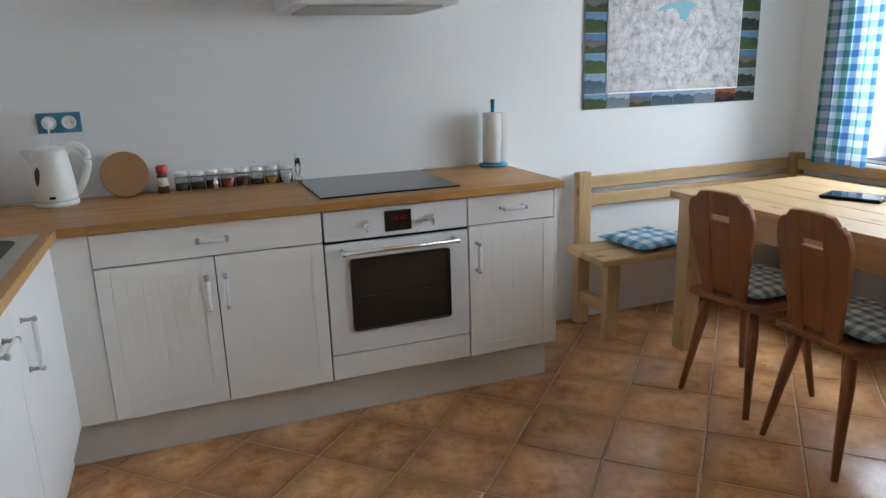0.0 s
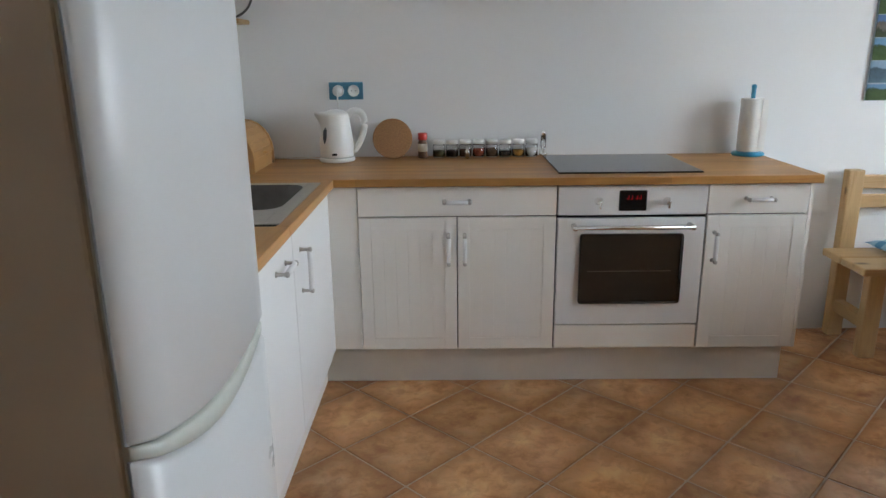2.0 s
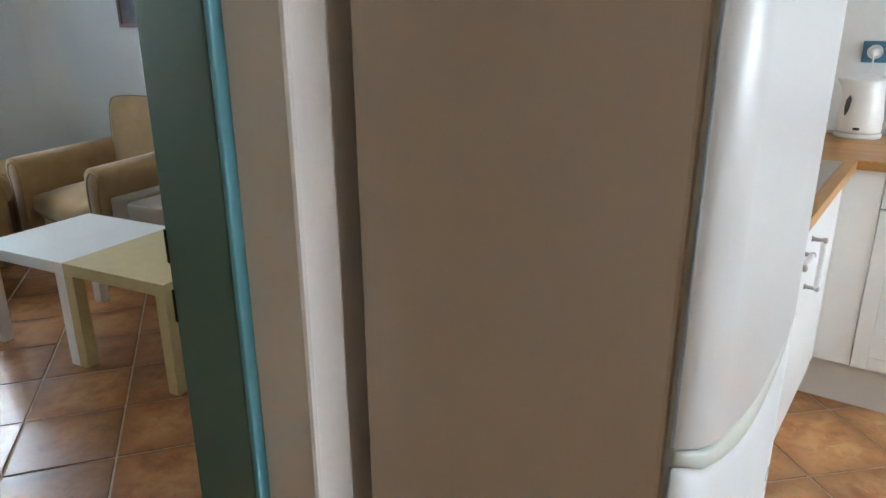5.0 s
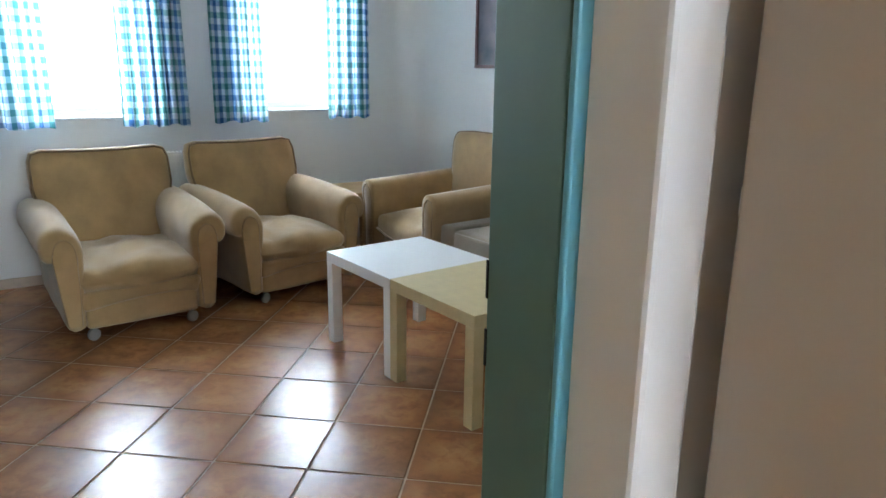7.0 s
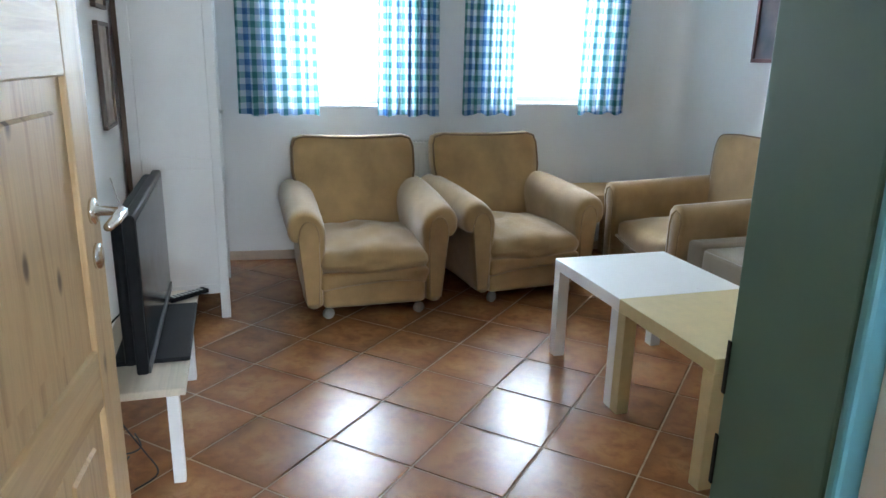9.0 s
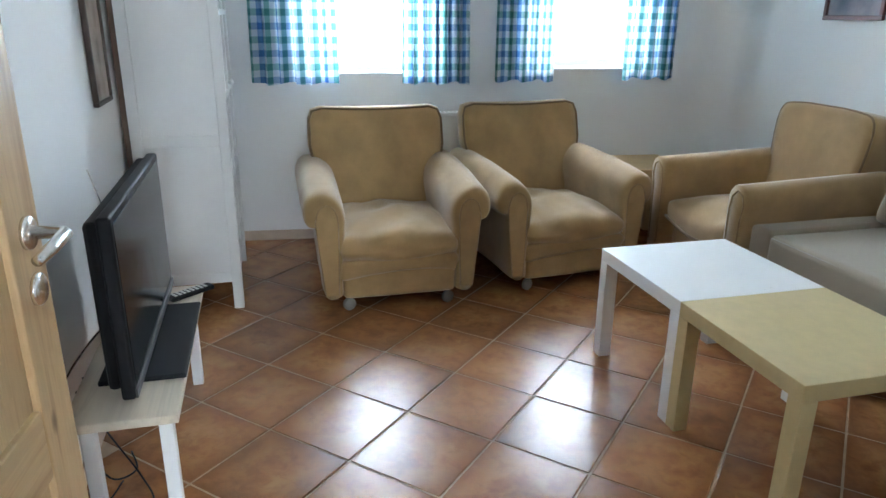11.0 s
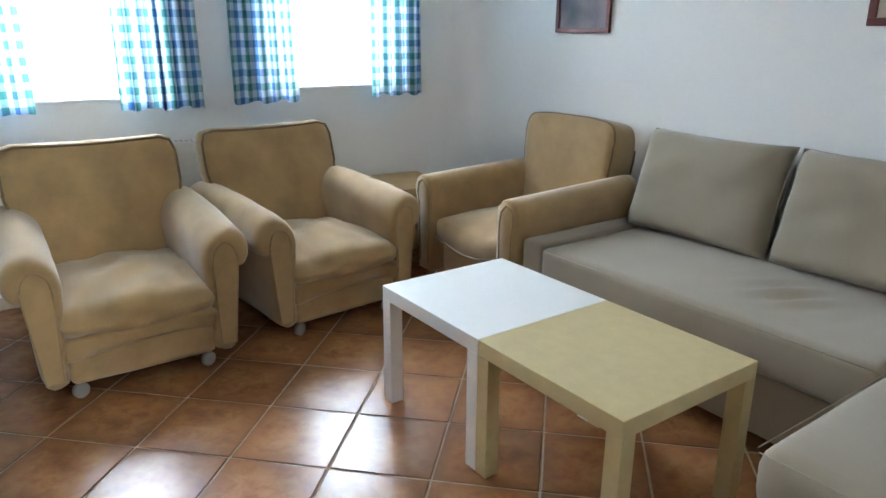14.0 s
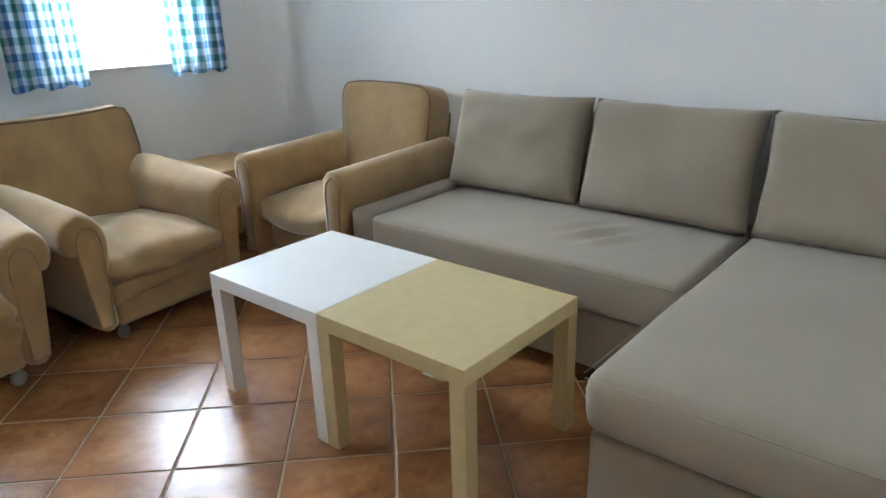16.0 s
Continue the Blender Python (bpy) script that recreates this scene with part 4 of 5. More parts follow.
n = Nodes("printed_map")
MAPMAT = n.done(map_color(n), 0.45)
wm = thing("wall_map", pose(0, 0, 0), "large printed area map framed by landscape photographs", "map")
part("backing", box(MAPX[0], 0.612, 1.145, MAPX[1], 0.619, 2.05, 0.001), plain("photo_card", (0.30, 0.36, 0.42), 0.4, vary=0.3, scale=6), wm)
part("map_sheet", box(2.455, 0.603, 1.228, 3.305, 0.6115, 2.04, 0.001), MAPMAT, wm, "pale map with fine roads and woods")
part("sheet_border", box(2.449, 0.605, 1.220, 3.311, 0.6105, 2.046, 0.001), WHITE, wm)
lake = [(0.30, 0.02), (0.16, 0.05), (0.02, 0.03), (-0.08, 0.0), (-0.14, -0.04), (-0.06, -0.03), (0.04, -0.01), (0.1, -0.03), (0.12, -0.1), (0.19, -0.11), (0.22, -0.03)]
part("lake", prism([(2.82 + 0.62 * a, 1.655 + 0.62 * b) for a, b in lake], 0.0015, "Y", at=0.6012), plain("map_lake_blue", (0.16, 0.42, 0.50), 0.45), wm, "turquoise printed lake")


def photo_mat(name, skyc, mid, low, seed):
    n = Nodes(name)
    sep = n.tree.nodes.new("ShaderNodeSeparateXYZ")
    n.link(n.tc.outputs["Object"], sep.inputs[0])
    h = n.math("ADD", n.math("MULTIPLY", sep.outputs["Z"], 12.0), n.math("MULTIPLY", n.noise(14.0 + seed, detail=6.0), 1.15))
    skyc, mid, low = tint(skyc, 0.7), tint(mid, 0.5), tint(low, 0.55)
    col = n.ramp(h, [(0.0, low), (0.42, tint(low, 0.6)), (0.52, mid), (0.66, tint(mid, 0.7)), (0.74, skyc)])
    return n.done(n.mix(n.math("MULTIPLY", n.noise(60.0, detail=4.0), 0.4), col, tint(mid, 0.4)), 0.6, Specular_IOR_Level=0.2)


PHOTOS = [photo_mat("photo_print_" + w, a, b, c, i) for i, (w, a, b, c) in enumerate((
    ("green", (0.22, 0.42, 0.66), (0.10, 0.18, 0.05), (0.12, 0.22, 0.05)), ("rock", (0.12, 0.26, 0.55), (0.34, 0.30, 0.24), (0.10, 0.14, 0.05)),
    ("water", (0.35, 0.52, 0.70), (0.14, 0.24, 0.30), (0.20, 0.34, 0.42)), ("winter", (0.50, 0.60, 0.72), (0.40, 0.46, 0.55), (0.55, 0.60, 0.66)),
    ("sunset", (0.45, 0.13, 0.05), (0.22, 0.06, 0.03), (0.03, 0.02, 0.03)), ("dark", (0.40, 0.45, 0.46), (0.07, 0.09, 0.06), (0.12, 0.13, 0.10))))]
for i, k in enumerate((0, 3, 1, 2, 2, 3, 4, 5)):
    w = (MAPX[1] - MAPX[0]) / 8
    part("photograph", box(-w / 2 + 0.002, -0.0015, -0.036, w / 2 - 0.002, 0.0015, 0.036), PHOTOS[k], wm, "", m=pose(MAPX[0] + w * (i + 0.5), 0.6105, 1.183))
for side, x in ((0, 2.383), (1, 3.378)):
    for i in range(8):
        k = ((2, 0, 1, 0, 1, 0, 2, 5), (5, 1, 0, 5, 0, 5, 3, 2))[side][i]
        part("photograph", box(-0.063, -0.0015, -0.049, 0.063, 0.0015, 0.049), PHOTOS[k], wm, "", m=pose(x, 0.6105, 1.275 + i * 0.101))

# ---- corner bench ----
bn = thing("corner_bench", pose(0, 0, 0), "pale pine corner bench with slatted backrest", "bench")
for x, y in ((2.25, 0.53), (2.25, 0.25), (3.72, 0.53)):
    tall = y > 0.4
    part("post" if tall else "leg", box(x, y, 0, x + 0.075, y + 0.055, 0.83 if tall else 0.42, 0.006), PINE_Z, bn)
part("stretcher", box(2.262, 0.305, 0.13, 2.31, 0.53, 0.19, 0.004), PINE_Y, bn)
for y0, y1 in ((0.175, 0.36), (0.365, 0.528)):
    part("seat_board", box(2.17, y0, 0.42, 3.71, y1, 0.455, 0.006), PINE, bn)
for z in (0.672, 0.766):
    part("back_rail", box(2.30, 0.572, z - 0.032, 3.72, 0.60, z + 0.033, 0.006), PINE, bn)
    part("back_rail", box(3.735, -1.6, z - 0.032, 3.765, 0.528, z + 0.033, 0.006), PINE_Y, bn)
for x0, x1 in ((3.36, 3.53), (3.535, 3.715)):
    part("seat_board", box(x0, -1.6, 0.42, x1, 0.17, 0.455, 0.006), PINE_Y, bn)
for y in (-1.58, -0.7):
    part("post", box(3.70, y, 0, 3.73, y + 0.07, 0.83, 0.006), PINE_Z, bn)
    part("leg", box(3.40, y, 0, 3.46, y + 0.06, 0.42, 0.006), PINE_Z, bn)

# ---- dining table ----
dt = thing("dining_table", pose(0, 0, 0), "pale pine dining table with wide plank top", "dining table")
for i in range(5):
    part("plank", box(2.50 + i * 0.168, -1.55, 0.745, 2.50 + (i + 1) * 0.168 - 0.002, 0.12, 0.78, 0.003), PINE_Y, dt)
for x0, x1, z0 in ((2.53, 2.555, 0.64), (3.285, 3.31, 0.705)):
    part("apron", box(x0, -1.5, z0, x1, 0.07, 0.745, 0.003), PINE_Y, dt)
for y in (0.045, -1.5):
    part("apron", box(2.556, y, 0.64, 3.284, y + 0.025, 0.745, 0.003), PINE, dt)
for x in (2.508, 3.245):
    for y in (-0.02, -1.52):
        part("leg", box(x, y, 0, x + 0.085, y + 0.085, 0.744, 0.006), PINE_Z, dt)
ph = thing("tablet", pose(3.02, -0.44, 0.781, 0, 0, -68), "dark tablet computer lying on the table", "tablet")
part("case", box(-0.12, -0.075, 0, 0.12, 0.075, 0.014, 0.005), BLACKPL, ph)
part("screen", box(-0.105, -0.062, 0.0135, 0.105, 0.062, 0.0148, 0.0005, 1), BLACKGL, ph)


# ---- chairs with shaped board backs ----
def board_chair(m):
    """Splayed turned legs, plank seat, a shaped board back with a slot; front along +x."""
    c = thing("board_chair", m, "dark-stained wooden chair with a shaped plank back", "chair", "chairs at the dining table")
    part("seat", prism([(-0.19, -0.17), (0.15, -0.215), (0.19, -0.18), (0.19, 0.18), (0.15, 0.215), (-0.19, 0.17)], 0.028, "Z", 0.008, at=0.432), CHAIRWOOD, c)
    for x, y, dx, dy in ((-0.13, -0.11, -0.075, -0.055), (-0.13, 0.11, -0.075, 0.055), (0.12, -0.13, 0.075, -0.045), (0.12, 0.13, 0.075, 0.045)):
        part("leg", tube([(x, y, 0.432), (x + dx * 0.25, y + dy * 0.25, 0.32), (x + dx, y + dy, 0.0)], [0.017, 0.022, 0.012], 8), CHAIRWOOD, c, "", True)
    half = [(0.10, 0.0), (0.115, 0.10), (0.135, 0.20), (0.15, 0.29), (0.152, 0.35), (0.14, 0.395), (0.118, 0.415), (0.108, 0.412), (0.10, 0.425), (0.085, 0.44), (0.0, 0.445)]
    lean = pose(-0.175, 0, 0.455, 0, -9, 0)
    bm = bmesh.new()
    slot = (0.045, 0.325, 0.35)
    # two boards and a middle strip round the hand slot
    for s in (-1, 1):
        side = [(s * slot[0], 0.0)] + [(s * a, b) for a, b in half[:-1]] + [(s * slot[0], 0.4435)]
        merge(bm, prism(side, 0.02, "X", 0.004, at=-0.01))
    for a, b in ((0.03, slot[1]), (slot[2], 0.4445)):
        box(-0.0098, -slot[0], a, 0.0098, slot[0], b, 0.003, 1, bm=bm)
    part("backrest", bm, CHAIRWOOD, c, "", m=lean)
    return c


A = board_chair(pose(2.47, -0.47, 0, 0, 0, 8))
B = copy_thing(A, pose(2.46, -0.95, 0, 0, 0, -3))


def seat_pad(m, mat, label, seed):
    c = thing("seat_cushion", m, label, "cushion", "checked seat cushions")
    part("pad", cushion(0.37, 0.36, 0.065, seed, 20, tuft=3), mat, c, "", True)
    for x, y in ((-0.06, -0.06), (0.06, -0.06), (-0.06, 0.06), (0.06, 0.06)):
        part("button", cyl(0.008, 0.018, 0.026, 10, pose(x, y, 0)), mat, c)
    return c


seat_pad(pose(2.50, -0.465, 0.49), CHECK_D, "faded checked cushion on the wooden chair", 2)
seat_pad(pose(2.50, -0.955, 0.49), CHECK_D, "faded checked cushion on the wooden chair", 3)
seat_pad(pose(2.56, 0.36, 0.485, 0, 0, 6), CHECK_C, "blue and white checked cushion on the pine bench", 4)

# ---- kitchen curtain and sill things ----
cu = thing("curtain", EAST, "blue and green checked cotton curtain at the kitchen window", "curtain", "checked curtains")
part("cloth", curtain(-0.40, -0.07, 0.80, 2.14, 0.085, 4, 0.018, 9), CHECK, cu, "", True)
cu = thing("curtain", EAST, "blue and green checked cotton curtain at the kitchen window", "curtain", "checked curtains")
part("cloth", curtain(0.95, 1.3, 0.80, 2.14, 0.085, 4, 0.018, 10), CHECK, cu, "", True)
rd = thing("curtain_rod", EAST, "thin white curtain rod above the window", "curtain rod")
part("rod", tube([(0.085, -0.45, 2.15), (0.085, 1.4, 2.15)], 0.009, 10), PVC, rd, "", True)
part("bracket", tube([(0.0, -0.35, 2.15), (0.085, -0.35, 2.15)], 0.008, 8), PVC, rd)
part("bracket", tube([(0.0, 1.3, 2.15), (0.085, 1.3, 2.15)], 0.008, 8), PVC, rd)
bx = thing("tin_box", pose(3.93, -0.05, KWIN[2] + 0.006, 0, 0, 20), "printed tin box on the window sill", "tin")
part("tin", box(-0.06, -0.09, 0, 0.06, 0.09, 0.10, 0.008), plain("printed_tin", (0.42, 0.36, 0.26), 0.4, vary=0.6, scale=22), bx)
part("lid", box(-0.063, -0.093, 0.10, 0.063, 0.093, 0.118, 0.006), WHITEPL, bx)
bk = thing("book", pose(3.88, 0.06, KWIN[2] + 0.006, 0, 0, -8), "dark blue book lying on the window sill", "book")
part("cover", box(-0.07, -0.1, 0, 0.07, 0.1, 0.025, 0.003), plain("book_cover", (0.05, 0.05, 0.12), 0.5, vary=0.4, scale=20), bk)
part("pages", box(-0.071, -0.096, 0.004, 0.066, 0.096, 0.021), PAPER, bk)


# ---- living room ----
def armchair(m, label, lean=9):
    """Rolled-arm upholstered chair on castors; front along +x."""
    c = thing("armchair", m, label, "armchair", "ochre armchairs")
    part("base", soft(-0.36, -0.268, 0.06, 0.362, 0.268, 0.28, 0.03, 0, 0, 1, 6, 0.006), MUSTARD, c, "", True)
    bm = soft(-0.27, -0.282, 0.235, 0.40, 0.282, 0.362, 0.06, 0.04, 0.0, 2, 14, 0.008)
    for v in bm.verts:
        if v.co.z > 0.33:
            v.co.z += 0.008 * math.sin(24 * v.co.x + 4 * v.co.y + 2 * math.sin(9 * v.co.y)) * max(0, 1 - abs(v.co.y) / 0.27) + 0.018 * noise.noise(Vector((v.co.x * 5, v.co.y * 9, 3.0)))
        elif v.co.x > 0.36:
            v.co.x += 0.022 * noise.noise(Vector((v.co.z * 22, v.co.y * 6, 1.0)))
    part("seat_cushion", bm, MUSTARD, c, "", True)
    bm = soft(0.32, -0.278, 0.175, 0.384, 0.278, 0.27, 0.028, 0, 0, 3, 12, 0.008)
    for v in bm.verts:
        v.co.x += 0.020 * noise.noise(Vector((v.co.z * 18, v.co.y * 7, 5.0)))
        v.co.z += 0.016 * math.sin(v.co.y * 9 + 1)
    part("front_fold", bm, MUSTARD, c, "", True)
    half = curve([(0.340, 0.085), (0.356, 0.2), (0.366, 0.33), (0.376, 0.405), (0.406, 0.418), (0.426, 0.455), (0.425, 0.51), (0.400, 0.555), (0.352, 0.574), (0.302, 0.56), (0.258, 0.52), (0.240, 0.46), (0.246, 0.38), (0.256, 0.28), (0.262, 0.15), (0.266, 0.085)], 3, True)
    for sgn in (-1, 1):
        bm = bmesh.new()
        rings = []
        xs = [-0.40, -0.385, -0.36, -0.28, -0.2, -0.12, -0.04, 0.04, 0.12, 0.2, 0.28, 0.335, 0.358, 0.370, 0.377]
        ins = [0.02, 0.006] + [0] * 10 + [0.004, 0.011, 0.024]
        for x, inset in zip(xs, ins):
            u = (x + 0.40) / 0.777
            ring = []
            for a, b in half:
                top = max(0, (b - 0.34) / 0.23)
                bb_ = b + top * (0.035 * (1 - u) - 0.008 * u + 0.016 * math.sin(math.pi * u))
                aa = a + top * 0.012 * (1 - u) * (1 if a > 0.34 else -1)
                aa = 0.325 + (aa - 0.325) * (1 - inset / 0.11)
                if b > 0.40:
                    bb_ = 0.47 + (bb_ - 0.47) * (1 - inset / 0.1)
                w = noise.noise_vector(Vector((x * 6, a * 9 + sgn, b * 6))) * 0.005
                ring.append(bm.verts.new((x + w.x, sgn * (aa + w.y), bb_ + w.z)))
            rings.append(ring)
        k = len(half)
        for a, b in zip(rings, rings[1:]):
            for i in range(k):
                bm.faces.new((a[i], a[(i + 1) % k], b[(i + 1) % k], b[i]))
        bm.faces.new(rings[0])
        bm.faces.new(rings[-1])
        bmesh.ops.recalc_face_normals(bm, faces=bm.faces)
        arm = part("arm", bm, MUSTARD, c, "", True)
        inner = [(0.285, 0.095), (0.278, 0.3)] + curve([(0.276, 0.43), (0.288, 0.49), (0.325, 0.518), (0.360, 0.497), (0.376, 0.44)], 3) + [(0.362, 0.3), (0.342, 0.095)]
        part("front_panel", prism([(sgn * a, b) for a, b in inner], 0.014, "X", 0.004, at=0.368), MUSTARD, arm)
        part("piping", tube([(0.380, sgn * a, b) for a, b in inner], 0.0032, 6), PIPING_A, arm, "ochre piping cord", True)
    # backrest, broader at the top, with a soft dip in its upper edge
    bm = bmesh.new()
    rows, n, k = [], 14, 12
    edge = []
    for j in range(k + 1):
        v = j / k
        row = []
        for i in range(n + 1):
            u = 2 * i / n - 1
            w = 0.285 + 0.065 * min(1, v * 1.5)
            round_top = 1 - 0.05 * max(0, (v - 0.88) / 0.12) ** 2
            y = u * w * round_top
            z = 0.30 + 0.55 * v - (0.012 * math.cos(u * math.pi / 2) + 0.018 * max(0, abs(u) - 0.86) / 0.14) * v
            x = -0.20 - 0.145 * v + 0.028 * (1 - u * u) * math.sin(math.pi * min(1, v * 0.95 + 0.05))
            row.append(bm.verts.new((x, y, z)))
        rows.append(row)
    back = []
    for j in range(k + 1):
        v = j / k
        back.append([bm.verts.new((p.co.x - (0.125 - 0.03 * v), p.co.y * 0.985, p.co.z - 0.004)) for p in rows[j]])
    for g, flip in ((rows, 1), (back, -1)):
        for j in range(k):
            for i in range(n):
                q = (g[j][i], g[j][i + 1], g[j + 1][i + 1], g[j + 1][i])
                bm.faces.new(q[::flip])
    loop = lambda g: [g[0][i] for i in range(n + 1)] + [g[j][n] for j in range(1, k + 1)] + [g[k][i] for i in range(n - 1, -1, -1)] + [g[j][0] for j in range(k - 1, 0, -1)]
    la, lb = loop(rows), loop(back)
    mids = []
    for share, out in ((0.12, 0.008), (0.5, 0.013), (0.88, 0.008)):
        ring = []
        for p, q in zip(la, lb):
            w = p.co.lerp(q.co, share)
            d = Vector((0, w.y, w.z - 0.55)).normalized() * out
            ring.append(bm.verts.new(w + d))
        mids.append(ring)
    bands = [la, *mids, lb]
    for one_ring, next_ring in zip(bands, bands[1:]):
        for i in range(len(la)):
            bm.faces.new((one_ring[i], next_ring[i], next_ring[(i + 1) % len(la)], one_ring[(i + 1) % len(la)]))
    cord = [rows[j][0].co.copy() for j in range(2, k + 1)] + [rows[k][i].co.copy() for i in range(1, n + 1)] + [rows[j][n].co.copy() for j in range(k - 1, 1, -1)]
    bmesh.ops.recalc_face_normals(bm, faces=bm.faces)
    b = part("backrest", bm, MUSTARD, c, "", True)
    part("piping", tube([p + Vector((0.001, 0, 0)) for p in cord], 0.0065, 6), PIPING, b, "darker piping cord", True)
    for x in (-0.30, 0.33):
        for y in (-0.235, 0.235):
            w = part("castor", cyl(0.03, -0.012, 0.012, 18, pose(x, y, 0.03, 0, 90, 20), bevel=0.004), RUBBER, c, "pale plastic castor wheel", True)
            part("stem", cyl(0.008, 0.03, 0.09, 8, pose(x - 0.005, y, 0)), CHROME, w)
    return c


one = armchair(pose(-3.97, -2.355, 0, 0, 0, 8.6), "worn ochre upholstered armchair with rolled arms")
two = copy_thing(one, pose(-4.187, -1.512, 0, 0, 0, 14))


def corner_chair(m):
    """A lower, straighter armchair with a loose piped seat; front along +x."""
    c = thing("armchair", m, "worn ochre armchair with loose piped seat cushion", "armchair", "ochre armchairs")
    part("base", soft(-0.36, -0.27, 0.12, 0.29, 0.27, 0.30, 0.02, 0, 0, 5, 5, 0.004), MUSTARD, c, "", True)
    bm = soft(-0.26, -0.262, 0.30, 0.35, 0.262, 0.41, 0.035, 0.045, 0, 6, 8, 0.006)
    for v in bm.verts:
        f = max(0, (v.co.x - 0.1) / 0.25)
        v.co.z -= 0.05 * f * f * math.cos(v.co.y * 6.0)
    s = part("seat_cushion", bm, MUSTARD, c, "", True)
    cord = [(0.352, -0.25 + 0.5 * i / 12, 0.322 - 0.052 * math.cos((-0.25 + 0.5 * i / 12) * 6.0)) for i in range(13)]
    part("piping", tube(cord, 0.007, 6), PIPING, s, "", True)
    for sgn in (-1, 1):
        half = [(0.262, 0.12), (0.375, 0.12), (0.38, 0.45), (0.40, 0.52), (0.405, 0.57), (0.385, 0.61), (0.345, 0.63), (0.30, 0.625), (0.27, 0.595), (0.262, 0.54)]
        bm = bmesh.new()
        rings = []
        xs = [-0.40, -0.37, -0.15, 0.1, 0.3, 0.355, 0.37]
        for i, x in enumerate(xs):
            q = 0.9 if i in (0, len(xs) - 1) else 1.0
            u = (x + 0.4) / 0.77
            rings.append([bm.verts.new((x, sgn * (0.335 + (a - 0.335) * q), 0.36 + (b + (0.03 * (0.5 - u) if b > 0.5 else 0) - 0.36) * (q * 0.03 + 0.97))) for a, b in half])
        k = len(half)
        for a, b in zip(rings, rings[1:]):
            for i in range(k):
                bm.faces.new((a[i], a[(i + 1) % k], b[(i + 1) % k], b[i]))
        bm.faces.new(rings[0])
        bm.faces.new(rings[-1])
        arm = part("arm", bm, MUSTARD, c, "", True)
        part("piping", tube([(0.371, sgn * a, b) for a, b in ((0.285, 0.16), (0.285, 0.50), (0.295, 0.56), (0.33, 0.592), (0.365, 0.575), (0.378, 0.53), (0.365, 0.46), (0.36, 0.16))], 0.005, 6), PIPING_A, arm, "", True)
    side = curve([(0.285, 0.38), (0.300, 0.55), (0.318, 0.74), (0.318, 0.82), (0.300, 0.87), (0.255, 0.893), (0.12, 0.905)], 4)
    out = side + [(-a, b) for a, b in side[::-1]]
    tilt = pose(-0.31, 0, 0.0, 0, -7, 0) @ pose(0.05, 0, 0)
    bm = bmesh.new()
    rings = []
    for x, q in ((-0.12, 0.86), (-0.115, 0.93), (-0.10, 0.965), (0.03, 0.99), (0.055, 0.985), (0.066, 0.955), (0.073, 0.86), (0.078, 0.6), (0.08, 0.3)):
        rings.append([bm.verts.new((x, a * q, 0.62 + (b - 0.62) * q)) for a, b in out])
    for a, b in zip(rings, rings[1:]):
        for i in range(len(out)):
            bm.faces.new((a[i], a[(i + 1) % len(out)], b[(i + 1) % len(out)], b[i]))
    bm.faces.new(rings[0])
    bm.faces.new(rings[-1])
    b = part("backrest", bm, MUSTARD, c, "", True, tilt)
    for x in (0.057, -0.105):
        part("piping", tube([(x, a * 0.978, 0.62 + (z - 0.62) * 0.978) for a, z in out], 0.006, 6), PIPING, b, "", True)
    for x in (-0.30, 0.24):
        for y in (-0.23, 0.23):
            part("leg", cyl(0.022, 0, 0.13, 12, pose(x, y, 0), 0.028), PINE_Z, c, "", True)
    return c


corner_chair(pose(-3.84, -0.50, 0, 0, 0, -81))


# ---- sofa ----
sf = thing("corner_sofa", LIV, "taupe woven corner sofa with chaise and loose cushions", "sofa")
part("base", soft(1.50, -0.775, 0.065, 2.868, -0.02, 0.285, 0.018, 0, 0, 11, 6, 0.002), TAUPE, sf, "", True)
bm = soft(1.535, -0.815, 0.292, 2.858, -0.03, 0.452, 0.03, 0.012, 0, 12, 44, 0.003)
for v in bm.verts:
    if v.co.z > 0.43:
        w = math.exp(-((v.co.x - 2.42) / 0.11) ** 2 - ((v.co.y + 0.5) / 0.10) ** 2)
        v.co.z += 0.016 * w * math.sin(62 * (v.co.x * 0.85 - v.co.y * 0.45))
part("seat_cushion", bm, TAUPE, sf, "", True)
part("arm", soft(1.405, -0.80, 0.065, 1.53, -0.03, 0.462, 0.02, 0, 0, 13, 8, 0.003), TAUPE, sf, "", True)
part("chaise_base", soft(2.885, -1.40, 0.065, 3.62, -0.02, 0.285, 0.018, 0, 0, 14, 6, 0.002), TAUPE, sf, "", True)
part("chaise_cushion", soft(2.868, -1.432, 0.292, 3.65, -0.03, 0.462, 0.055, 0.015, 0, 15, 14, 0.006), TAUPE, sf, "", True)
for pts in ([(1.55, -0.808, 0.441), (2.85, -0.808, 0.441)], [(2.885, -1.426, 0.448), (3.64, -1.426, 0.448)], [(2.874, -1.41, 0.449), (2.874, -0.05, 0.449)], [(1.54, -0.80, 0.443), (1.54, -0.05, 0.443)]):
    part("seam", tube(pts, 0.0018, 6), TAUPE_D, sf, "", True)
for x, y in ((1.55, -0.72), (2.80, -0.72), (2.95, -1.33), (3.55, -1.33), (1.55, -0.08), (3.55, -0.08)):
    part("foot", cyl(0.025, 0, 0.066, 12, pose(x, y, 0)), BLACKPL, sf)


